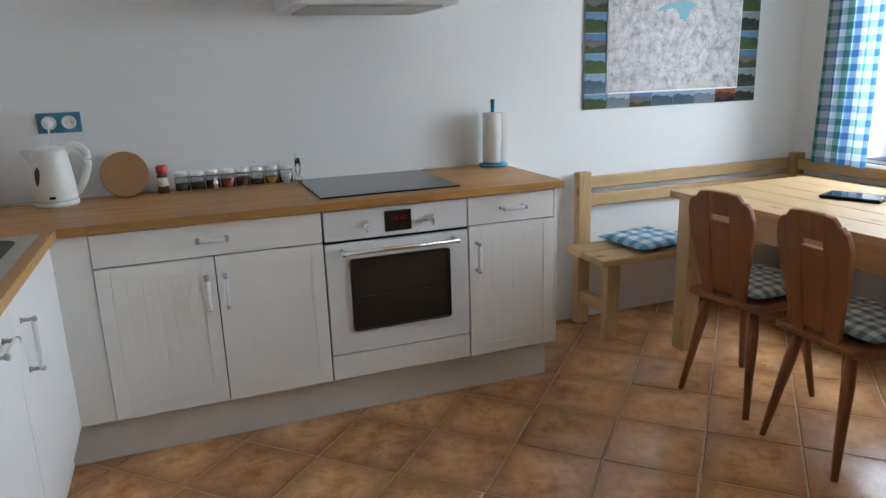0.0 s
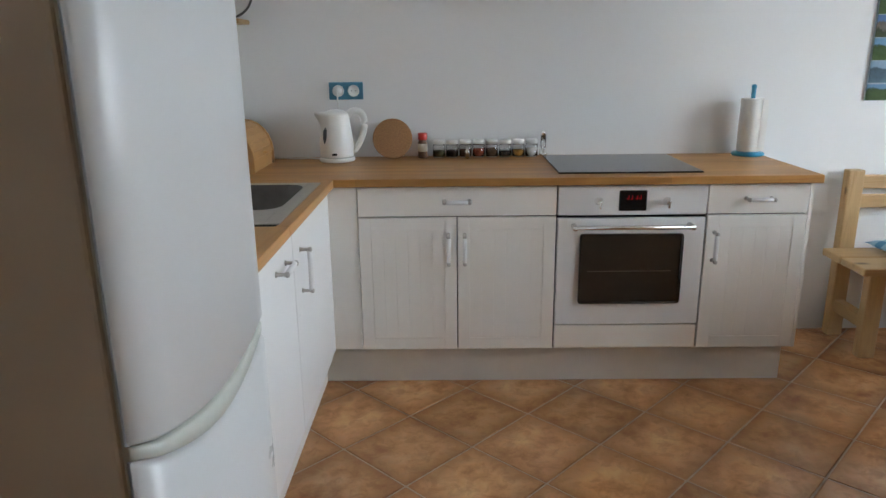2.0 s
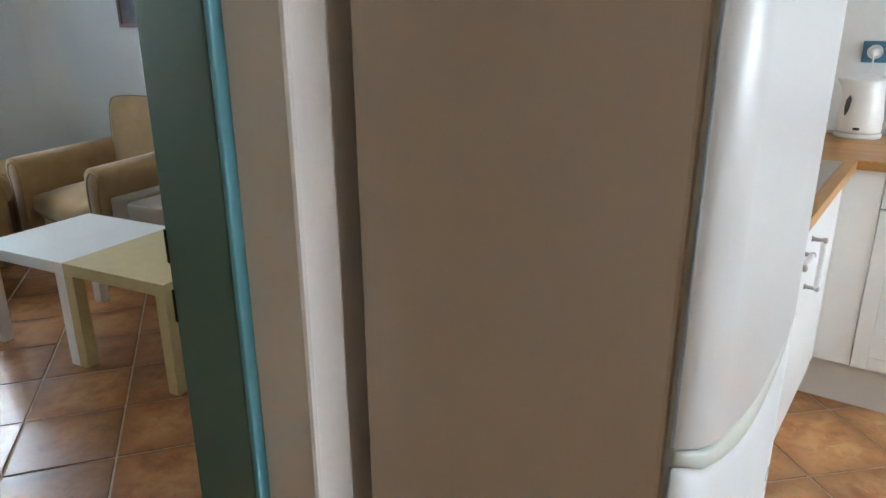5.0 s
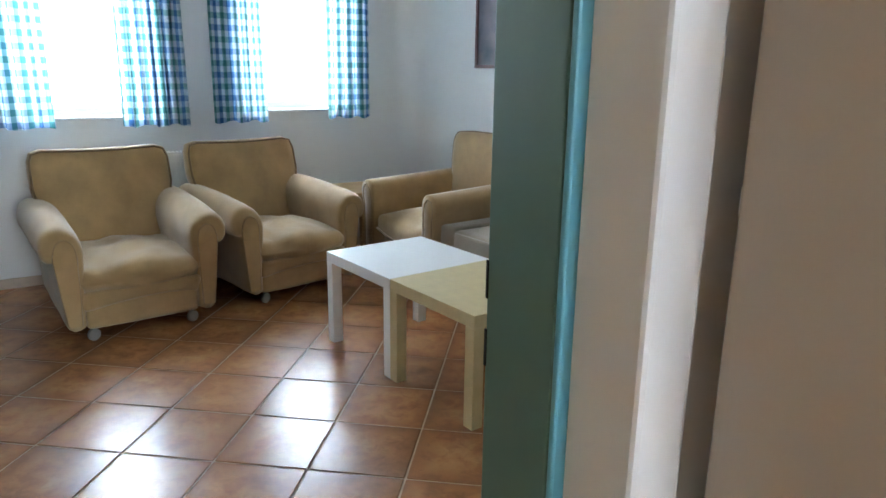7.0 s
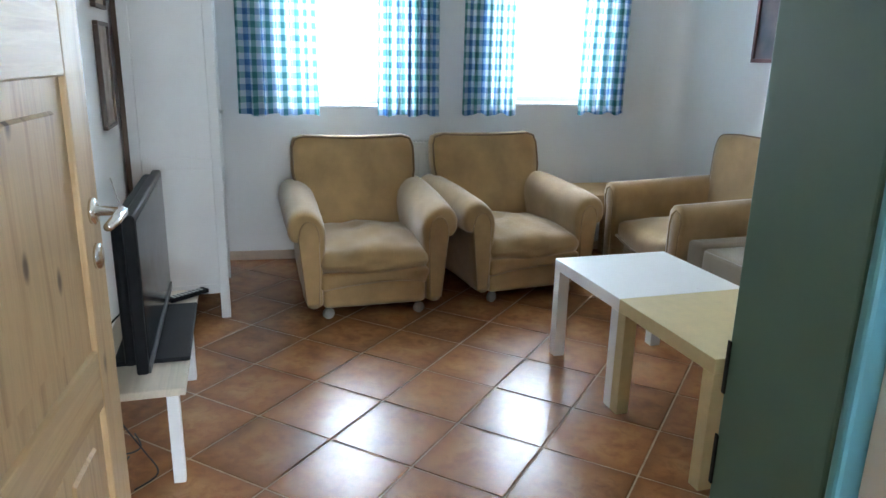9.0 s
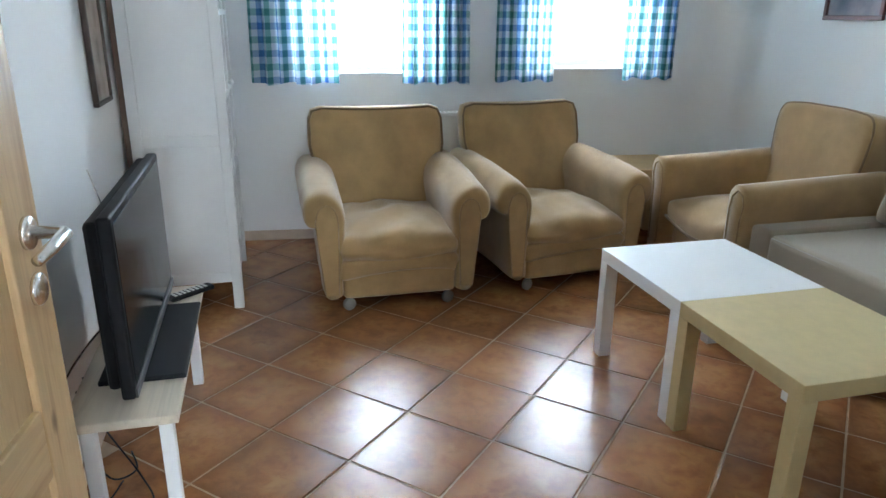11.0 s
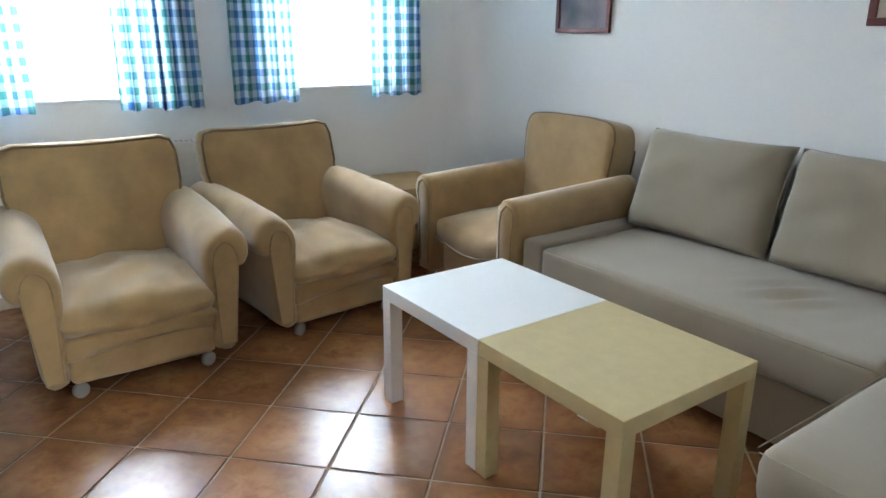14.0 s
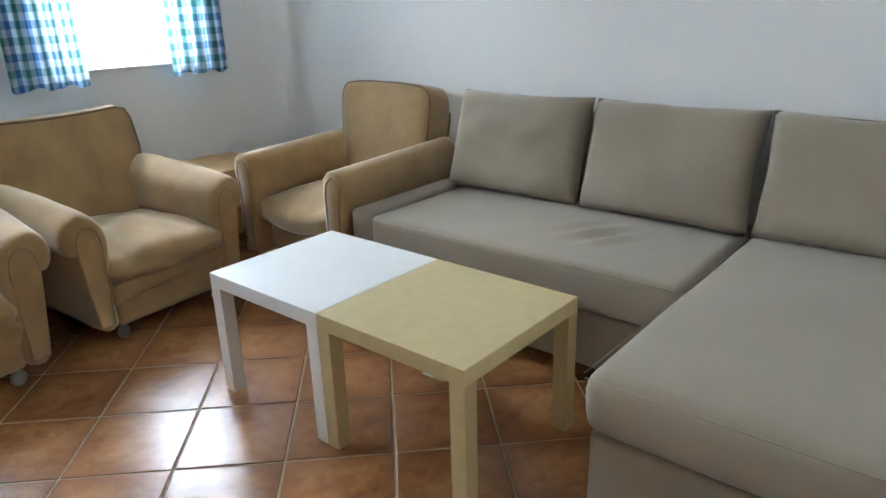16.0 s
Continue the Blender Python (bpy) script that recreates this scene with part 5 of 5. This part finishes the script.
def back_cushion(x0, x1, seed, tilt):
    w = x1 - x0
    c = thing("sofa_cushion", LIV @ pose((x0 + x1) / 2, -0.145, 0.672, 90 - tilt, 0, 0), "plump taupe cushion leaning against the wall", "cushion", "taupe sofa cushions")
    bm = cushion(w * 1.02, 0.46, 0.20, seed, 28, puff=0.40, power=5.5)
    for v in bm.verts:
        wv = noise.noise_vector(Vector((v.co.x * 6, v.co.y * 6, seed * 3.3)))
        v.co += Vector((wv.x * 0.006, wv.y * 0.006, wv.z * 0.016))
    part("cover", bm, TAUPE, c, "", True)
    rim = []
    for a, b in [(-1 + 0.1 * i, -1) for i in range(20)] + [(1, -1 + 0.1 * i) for i in range(20)] + [(1 - 0.1 * i, 1) for i in range(20)] + [(-1, 1 - 0.1 * i) for i in range(20)]:
        ear = 1 - 0.05 * (1 - abs(a) ** 2) * (abs(b) ** 6) - 0.05 * (1 - abs(b) ** 2) * (abs(a) ** 6)
        rim.append((a * w * 0.51 * ear, b * 0.2275 * ear, 0))
    part("seam", tube(rim, 0.003, 6, True), TAUPE_D, c, "", True)
    return c


back_cushion(1.50, 2.16, 1, 17)
back_cushion(2.19, 2.86, 2, 18)
back_cushion(2.88, 3.54, 3, 16)

# ---- corner table, radiator ----
ct = thing("side_table", WIN, "low pale wooden side table in the corner", "side table")
part("tabletop", box(0.03, -1.05, 0.455, 0.48, -0.42, 0.485, 0.004), PINE_Y, ct)
part("apron", box(0.06, -1.0, 0.39, 0.45, -0.47, 0.455), PINE_Y, ct)
for x in (0.05, 0.41):
    for y in (-1.02, -0.49):
        part("leg", box(x, y, 0, x + 0.045, y + 0.045, 0.454, 0.004), PINE_Z, ct)
ra = thing("radiator", WIN, "white panel radiator under the windows", "radiator")
part("front_panel", box(0.085, -2.35, 0.14, 0.10, -0.98 - 0.2, 0.755, 0.006), WHITE, ra)
part("rear_panel", box(0.03, -2.35, 0.14, 0.045, -1.18, 0.755, 0.006), WHITE, ra)
part("top_grille", box(0.028, -2.352, 0.755, 0.102, -1.178, 0.77, 0.003), WHITE, ra)
bm = bmesh.new()
for i in range(34):
    y = -2.33 + i * 0.034
    box(0.10, y, 0.19, 0.104, y + 0.018, 0.71, 0.0018, 1, bm=bm)
part("ribs", bm, WHITE, ra)
bm = bmesh.new()
for i in range(46):
    y = -2.34 + i * 0.025
    box(0.04, y, 0.7702, 0.09, y + 0.012, 0.7712, bm=bm)
part("grille_slots", bm, GREYPL, ra)
for y in (-2.2, -1.35):
    part("bracket", box(0.0, y, 0.3, 0.03, y + 0.03, 0.6), WHITE, ra)

# ---- curtains ----
for y0, y1, z0, folds, seed in ((-2.885, -2.405, 0.935, 6, 1), (-2.05, -1.66, 0.935, 6, 2), (-1.505, -1.15, 0.945, 5, 3), (-0.72, -0.40, 0.955, 4, 4)):
    c = thing("curtain", WIN, "blue and green checked cotton curtain glowing in daylight", "curtain", "checked curtains")
    part("cloth", curtain(y0, y1, z0, 2.14, 0.08, folds, 0.036, seed, taper=0.05), CHECK, c, "", True)
for y0, y1 in ((-3.0, -1.6), (-1.55, -0.35)):
    rd = thing("curtain_rod", WIN, "thin white curtain rod above the window", "curtain rod")
    part("rod", tube([(0.075, y0, 2.15), (0.075, y1, 2.15)], 0.009, 10), PVC, rd, "", True)
    for y in (y0 + 0.08, y1 - 0.08):
        part("bracket", tube([(0.0, y, 2.15), (0.075, y, 2.15)], 0.008, 8), PVC, rd)
tagged(part("blind_cord", tube([(-0.20, -0.86, 2.0), (-0.20, -0.862, 1.5), (-0.20, -0.86, 1.2)], 0.003, 6), GREYPL, m=WIN), "thin blind cord hanging before the window", "cord")


# ---- pictures ----
def picture(m, w, h, frame_w, frame_mat, art, label, mount=0.0):
    """A framed picture hanging on a wall, facing -y of its frame, its lower left corner at the origin."""
    p = thing("framed_picture", m, label, "picture", "framed pictures")
    for q in ((0, 0, w, frame_w), (0, h - frame_w, w, h), (0, frame_w, frame_w, h - frame_w), (w - frame_w, frame_w, w, h - frame_w)):
        part("frame", box(q[0], -0.022, q[1], q[2], -0.002, q[3], 0.003), frame_mat, p)
    part("mount", box(frame_w, -0.010, frame_w, w - frame_w, -0.004, h - frame_w), MAT_CREAM, p)
    part("print", box(frame_w + mount, -0.0125, frame_w + mount, w - frame_w - mount, -0.0102, h - frame_w - mount), art, p)
    return p


def art(name, a, b, c, scale):
    n = Nodes(name)
    v = n.node("ShaderNodeTexVoronoi", Scale=scale)
    n.link(n.coords((1, 1, 0.6)), v.inputs["Vector"])
    col = n.ramp(n.math("ADD", n.math("MULTIPLY", v.outputs["Distance"], 0.6), n.math("MULTIPLY", n.noise(scale * 1.5, detail=5.0), 0.6)), [(0.3, a), (0.5, b), (0.75, c)])
    return n.done(col, 0.45)


picture(LIV @ pose(0.735, 0.0, 1.305), 0.37, 0.50, 0.022, FRAMEWOOD, art("dark_print", (0.02, 0.025, 0.035), (0.07, 0.06, 0.07), (0.16, 0.11, 0.12), 9), "dark print in a narrow mahogany frame")
picture(LIV @ pose(2.30, 0.0, 1.335), 0.62, 0.45, 0.028, FRAMEWOOD, MAT_CREAM, "pale print in a dark mahogany frame", 0.03)
TVW = LIV @ pose(0, -3.41, 0, 0, 0, 180)
picture(TVW @ pose(-1.17, 0, 0.985), 0.26, 0.42, 0.016, DARKFRAME, art("sepia_print", (0.16, 0.11, 0.08), (0.30, 0.22, 0.16), (0.40, 0.32, 0.25), 14), "narrow sepia print in a dark brown frame", 0.0)
picture(TVW @ pose(-1.17, 0, 1.455), 0.26, 0.42, 0.016, DARKFRAME, art("sepia_print_two", (0.20, 0.14, 0.09), (0.34, 0.24, 0.15), (0.42, 0.32, 0.22), 11), "narrow sepia print in a brown frame", 0.0)

# ---- white glazed cabinet ----
gc = thing("glazed_cabinet", LIV, "tall white wooden cabinet with glazed doors", "cabinet")
X0, X1, Y0, Y1 = 0.06, 0.75, -3.375, -2.975
for x in (X0, X1 - 0.022):
    part("side_panel", box(x + 0.004, Y0 + 0.03, 0.13, x + 0.018, Y1 - 0.045, 2.0), CABWHITE, gc)
    for y in (Y0, Y1 - 0.045):
        part("post", box(x - 0.011, y, 0, x + 0.033, y + 0.045, 2.0, 0.003), CABWHITE, gc)
    for z in (0.13, 0.76, 1.93):
        part("rail", box(x + 0.002, Y0 + 0.045, z, x + 0.021, Y1 - 0.045, z + 0.05, 0.002), CABWHITE, gc)
part("top", box(X0 - 0.03, Y0 - 0.005, 2.0, X1 + 0.03, Y1 + 0.02, 2.03, 0.004), CABWHITE, gc)
# back board fills the wall gap, its dark colour standing for the shade there
part("back", box(X0 - 0.01, Y0 - 0.022, 0.13, X1 + 0.011, Y0 - 0.001, 2.0), GAPBOARD, gc, "brown hardboard back, dark for the shaded gap at the wall")
for z in (0.14, 0.55, 0.95, 1.3, 1.65):
    part("shelf", box(X0 + 0.02, Y0 + 0.01, z, X1 - 0.023, Y1 - 0.03, z + 0.02), CABWHITE, gc)
for a, b in ((X0 + 0.034, (X0 + X1) / 2 - 0.001), ((X0 + X1) / 2 + 0.001, X1 - 0.034)):
    bm = bmesh.new()
    for q in ((a, 0.17, a + 0.045, 1.97), (b - 0.045, 0.17, b, 1.97), (a + 0.045, 0.17, b - 0.045, 0.24), (a + 0.045, 1.91, b - 0.045, 1.97), (a + 0.045, 0.57, b - 0.045, 0.60), (a + 0.045, 0.95, b - 0.045, 0.975), (a + 0.045, 1.30, b - 0.045, 1.325), (a + 0.045, 1.62, b - 0.045, 1.645)):
        box(q[0], Y1 - 0.022, q[1], q[2], Y1 - 0.002, q[3], 0.002, bm=bm)
    d = part("door", bm, CABWHITE, gc)
    part("pane", box(a + 0.04, Y1 - 0.014, 0.235, b - 0.04, Y1 - 0.010, 1.915), GLASS, d)
    part("knob", lathe([(0.006, 0), (0.012, 0.014), (0.008, 0.022), (0.001, 0.023)], 12, pose(b - 0.022 if a < 0.3 else a + 0.022, Y1 - 0.002, 1.0, -90)), CABWHITE, d, "", True)

# ---- television on its bench ----
tb = thing("tv_bench", LIV, "narrow pale wooden bench with white metal legs", "bench")
part("top", box(1.36, -3.355, 0.335, 2.265, -3.085, 0.36, 0.003), BENCHTOP, tb)
for x, dx in ((1.44, -0.0), (2.17, 0.0)):
    for y, dy in ((-3.13, 0.015), (-3.32, -0.015)):
        part("leg", box(x - 0.018, y - 0.018, 0, x + 0.018, y + 0.018, 0.335, 0.003), WHITE, tb, "white metal leg")
    part("crossbar", box(x - 0.012, -3.30, 0.30, x + 0.012, -3.15, 0.334), WHITE, tb)
tv = thing("television", LIV @ pose(1.818, -3.205, 0.36), "black flat television on a low stand", "television")
part("stand_plate", box(-0.26, -0.10, 0, 0.26, 0.125, 0.014, 0.005), BLACKPL, tv)
part("neck", box(-0.09, -0.03, 0.012, 0.09, 0.01, 0.06, 0.006), BLACKPL, tv)
part("rear_shell", prism([(-0.385, 0.05), (0.385, 0.05), (0.395, 0.49), (-0.395, 0.49)], 0.034, "Y", 0.012, at=-0.044), BLACKPL, tv)
part("bezel", box(-0.405, -0.012, 0.03, 0.405, 0.022, 0.503, 0.008, 3), BLACKPL, tv)
part("screen", box(-0.388, 0.020, 0.07, 0.388, 0.0235, 0.484, 0.001, 1), SCREEN, tv)
part("lower_strip", box(-0.402, 0.0215, 0.034, 0.402, 0.027, 0.058, 0.001, 1), DARKMETAL, tv, "grey strip along the lower edge")
part("aerial", tube([(0.16, -0.04, 0.45), (0.17, -0.065, 0.57)], 0.0025, 6), CHROME, tv, "thin telescopic aerial")
rc = thing("remote_control", LIV @ pose(1.455, -3.12, 0.361, 0, 0, 38), "black remote control lying on the bench", "remote control")
part("case", box(-0.022, -0.085, 0, 0.022, 0.085, 0.018, 0.006), BLACKPL, rc)
bm = bmesh.new()
for i in range(3):
    for j in range(8):
        box(-0.016 + i * 0.012, -0.07 + j * 0.017, 0.018, -0.008 + i * 0.012, -0.06 + j * 0.017, 0.0195, bm=bm)
part("buttons", bm, GREYPL, rc)
for pts in ([(1.98, -3.26, 0.52), (2.08, -3.30, 0.50), (2.16, -3.35, 0.44), (2.185, -3.378, 0.36), (2.18, -3.38, 0.2), (2.12, -3.33, 0.03), (2.0, -3.3, 0.006)],
            [(2.02, -3.375, 0.325), (2.05, -3.36, 0.25), (2.02, -3.35, 0.14), (2.10, -3.33, 0.03), (2.16, -3.30, 0.006)],
            [(2.10, -3.375, 0.325), (2.07, -3.36, 0.26), (2.09, -3.34, 0.15), (2.05, -3.31, 0.05), (1.95, -3.27, 0.006), (1.85, -3.3, 0.006)],
            [(1.94, -3.375, 0.325), (1.95, -3.36, 0.22), (1.90, -3.34, 0.10), (1.97, -3.26, 0.006), (2.12, -3.20, 0.006), (2.2, -3.26, 0.006)]):
    tagged(part("cable", tube(curve(pts, 5), 0.0028, 6), BLACKPL, m=LIV, smooth=True), "black cable hanging behind the television bench", "cable")

# ---- pine door, open against the wall ----
dp = thing("door_1", pose(-0.868, -2.842, 0.012, 0, 0, 184.2), "open panelled pine door with steel handle", "door", kind="structure")
T = 0.04
for a, b in ((0.0, 0.11), (0.71, 0.82)):
    part("stile", box(a, 0, 0, b, T, 1.98, 0.003), DOORPINE, dp)
part("stile", box(0.36, 0.001, 0.23, 0.46, T - 0.001, 0.60, 0.003), DOORPINE, dp)
for z0, z1 in ((0.0, 0.23), (0.60, 0.72), (1.24, 1.37), (1.86, 1.98)):
    part("rail", box(0.111, 0.0005, z0, 0.709, T - 0.0005, z1, 0.003), DOORPINE_X, dp)
for x0, x1, z0, z1 in ((0.11, 0.71, 0.72, 1.24), (0.11, 0.71, 1.37, 1.86), (0.11, 0.36, 0.23, 0.60), (0.46, 0.71, 0.23, 0.60)):
    part("panel", box(x0 - 0.004, 0.012, z0 - 0.004, x1 + 0.004, T - 0.012, z1 + 0.004), DOORPINE, dp)
    part("raised_field", box(x0 + 0.055, 0.006, z0 + 0.055, x1 - 0.055, T - 0.006, z1 - 0.055, 0.006, 1), DOORPINE, dp)
for side, y in ((-1, 0.0), (1, T)):
    ro = part("rosette", lathe([(0.026, 0), (0.026, 0.006), (0.022, 0.009), (0.001, 0.009)], 24, pose(0.77, y, 0.985, 90 if side < 0 else -90)), CHROME, dp, "round steel handle plate", True)
    s = side
    part("lever", tube([(0.77, y, 0.985), (0.77, y + s * 0.05, 0.985), (0.76, y + s * 0.058, 0.985), (0.70, y + s * 0.06, 0.983), (0.65, y + s * 0.058, 0.98)], [0.01, 0.01, 0.0105, 0.0105, 0.008], 12), CHROME, ro, "steel lever handle", True)
    part("lock_rosette", lathe([(0.026, 0), (0.026, 0.006), (0.022, 0.009), (0.001, 0.009)], 24, pose(0.77, y, 0.895, 90 if side < 0 else -90)), CHROME, dp, "round steel lock plate", True)
for z in (0.25, 1.7):
    part("hinge", cyl(0.009, z, z + 0.09, 12, pose(-0.006, T / 2, 0)), CHROME, dp, "", True)


# ---- tables ----
def lack(m, mat, label):
    """A square low table on four square legs flush with its corners."""
    t = thing("coffee_table", m, label, "coffee table", "coffee tables pushed together")
    part("tabletop", box(0, 0, 0.40, 0.549, 0.55, 0.45, 0.0015, 1), mat, t)
    for x in (0, 0.499):
        for y in (0, 0.50):
            part("leg", box(x, y, 0, x + 0.05, y + 0.05, 0.40, 0.0012, 1), mat, t)
    return t


lack(LIV @ pose(1.54, -1.575, 0), WHITE, "white lacquered square coffee table on thick legs")
lack(LIV @ pose(2.09, -1.575, 0), BIRCH, "birch veneered square coffee table on thick legs")


# ---- floor tiles ----
def tile_mesh(mat, size=0.324):
    h = size / 2
    return mesh_of(box(-h, -h, -0.012, h, h, 0.0, 0.004, 2), mat)


def lay_floor(name, label, mat, origin, angle, keep, cut, pitch=0.33):
    floor = thing(name, pose(0, 0, 0), label, "floor", kind="structure")
    me = tile_mesh(mat)
    turn = Matrix.Rotation(radians(angle), 4, "Z")
    rnd = random.Random(4)
    for i in range(-26, 27):
        for j in range(-26, 27):
            c = Vector((*origin, 0)) + turn @ Vector((i * pitch, j * pitch, 0))
            if not keep(c):
                continue
            m = Matrix.Translation(c + Vector((0, 0, rnd.uniform(-0.0006, 0.0006)))) @ turn @ pose(0, 0, 0, rnd.uniform(-0.12, 0.12), rnd.uniform(-0.12, 0.12), rnd.uniform(-0.15, 0.15))
            side = (c.x - cut[0]) * cut[1]
            if side < -0.24:
                continue
            data = me
            if side < 0.24:
                bm = box(-0.1615, -0.1615, -0.012, 0.1615, 0.1615, 0.0, 0.004, 1)
                inv = m.inverted()
                bmesh.ops.bisect_plane(bm, geom=bm.verts[:] + bm.edges[:] + bm.faces[:], plane_co=inv @ Vector((cut[0], c.y, 0)), plane_no=inv.to_3x3() @ Vector((-cut[1], 0, 0)), clear_outer=True)
                if len(bm.faces) < 3:
                    bm.free()
                    continue
                data = mesh_of(bm, mat)
            ob = new("tile", data)
            ob.parent = floor
            ob.matrix_basis = m


def in_living(c):
    p = LIV.inverted() @ c
    q = WIN.inverted() @ c
    return p.y < 0.16 and p.y > -3.53 and q.x > -0.16


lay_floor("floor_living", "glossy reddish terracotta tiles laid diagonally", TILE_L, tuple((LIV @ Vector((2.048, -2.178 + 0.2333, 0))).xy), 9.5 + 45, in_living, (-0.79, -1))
lay_floor("floor_kitchen", "brown mottled terracotta tiles laid diagonally", TILE_K, (0.674 - 0.006, -0.242 + 0.233), 46.4, lambda c: -4.0 < c.y < 0.75 and c.x < 3.95, (-0.77, 1))
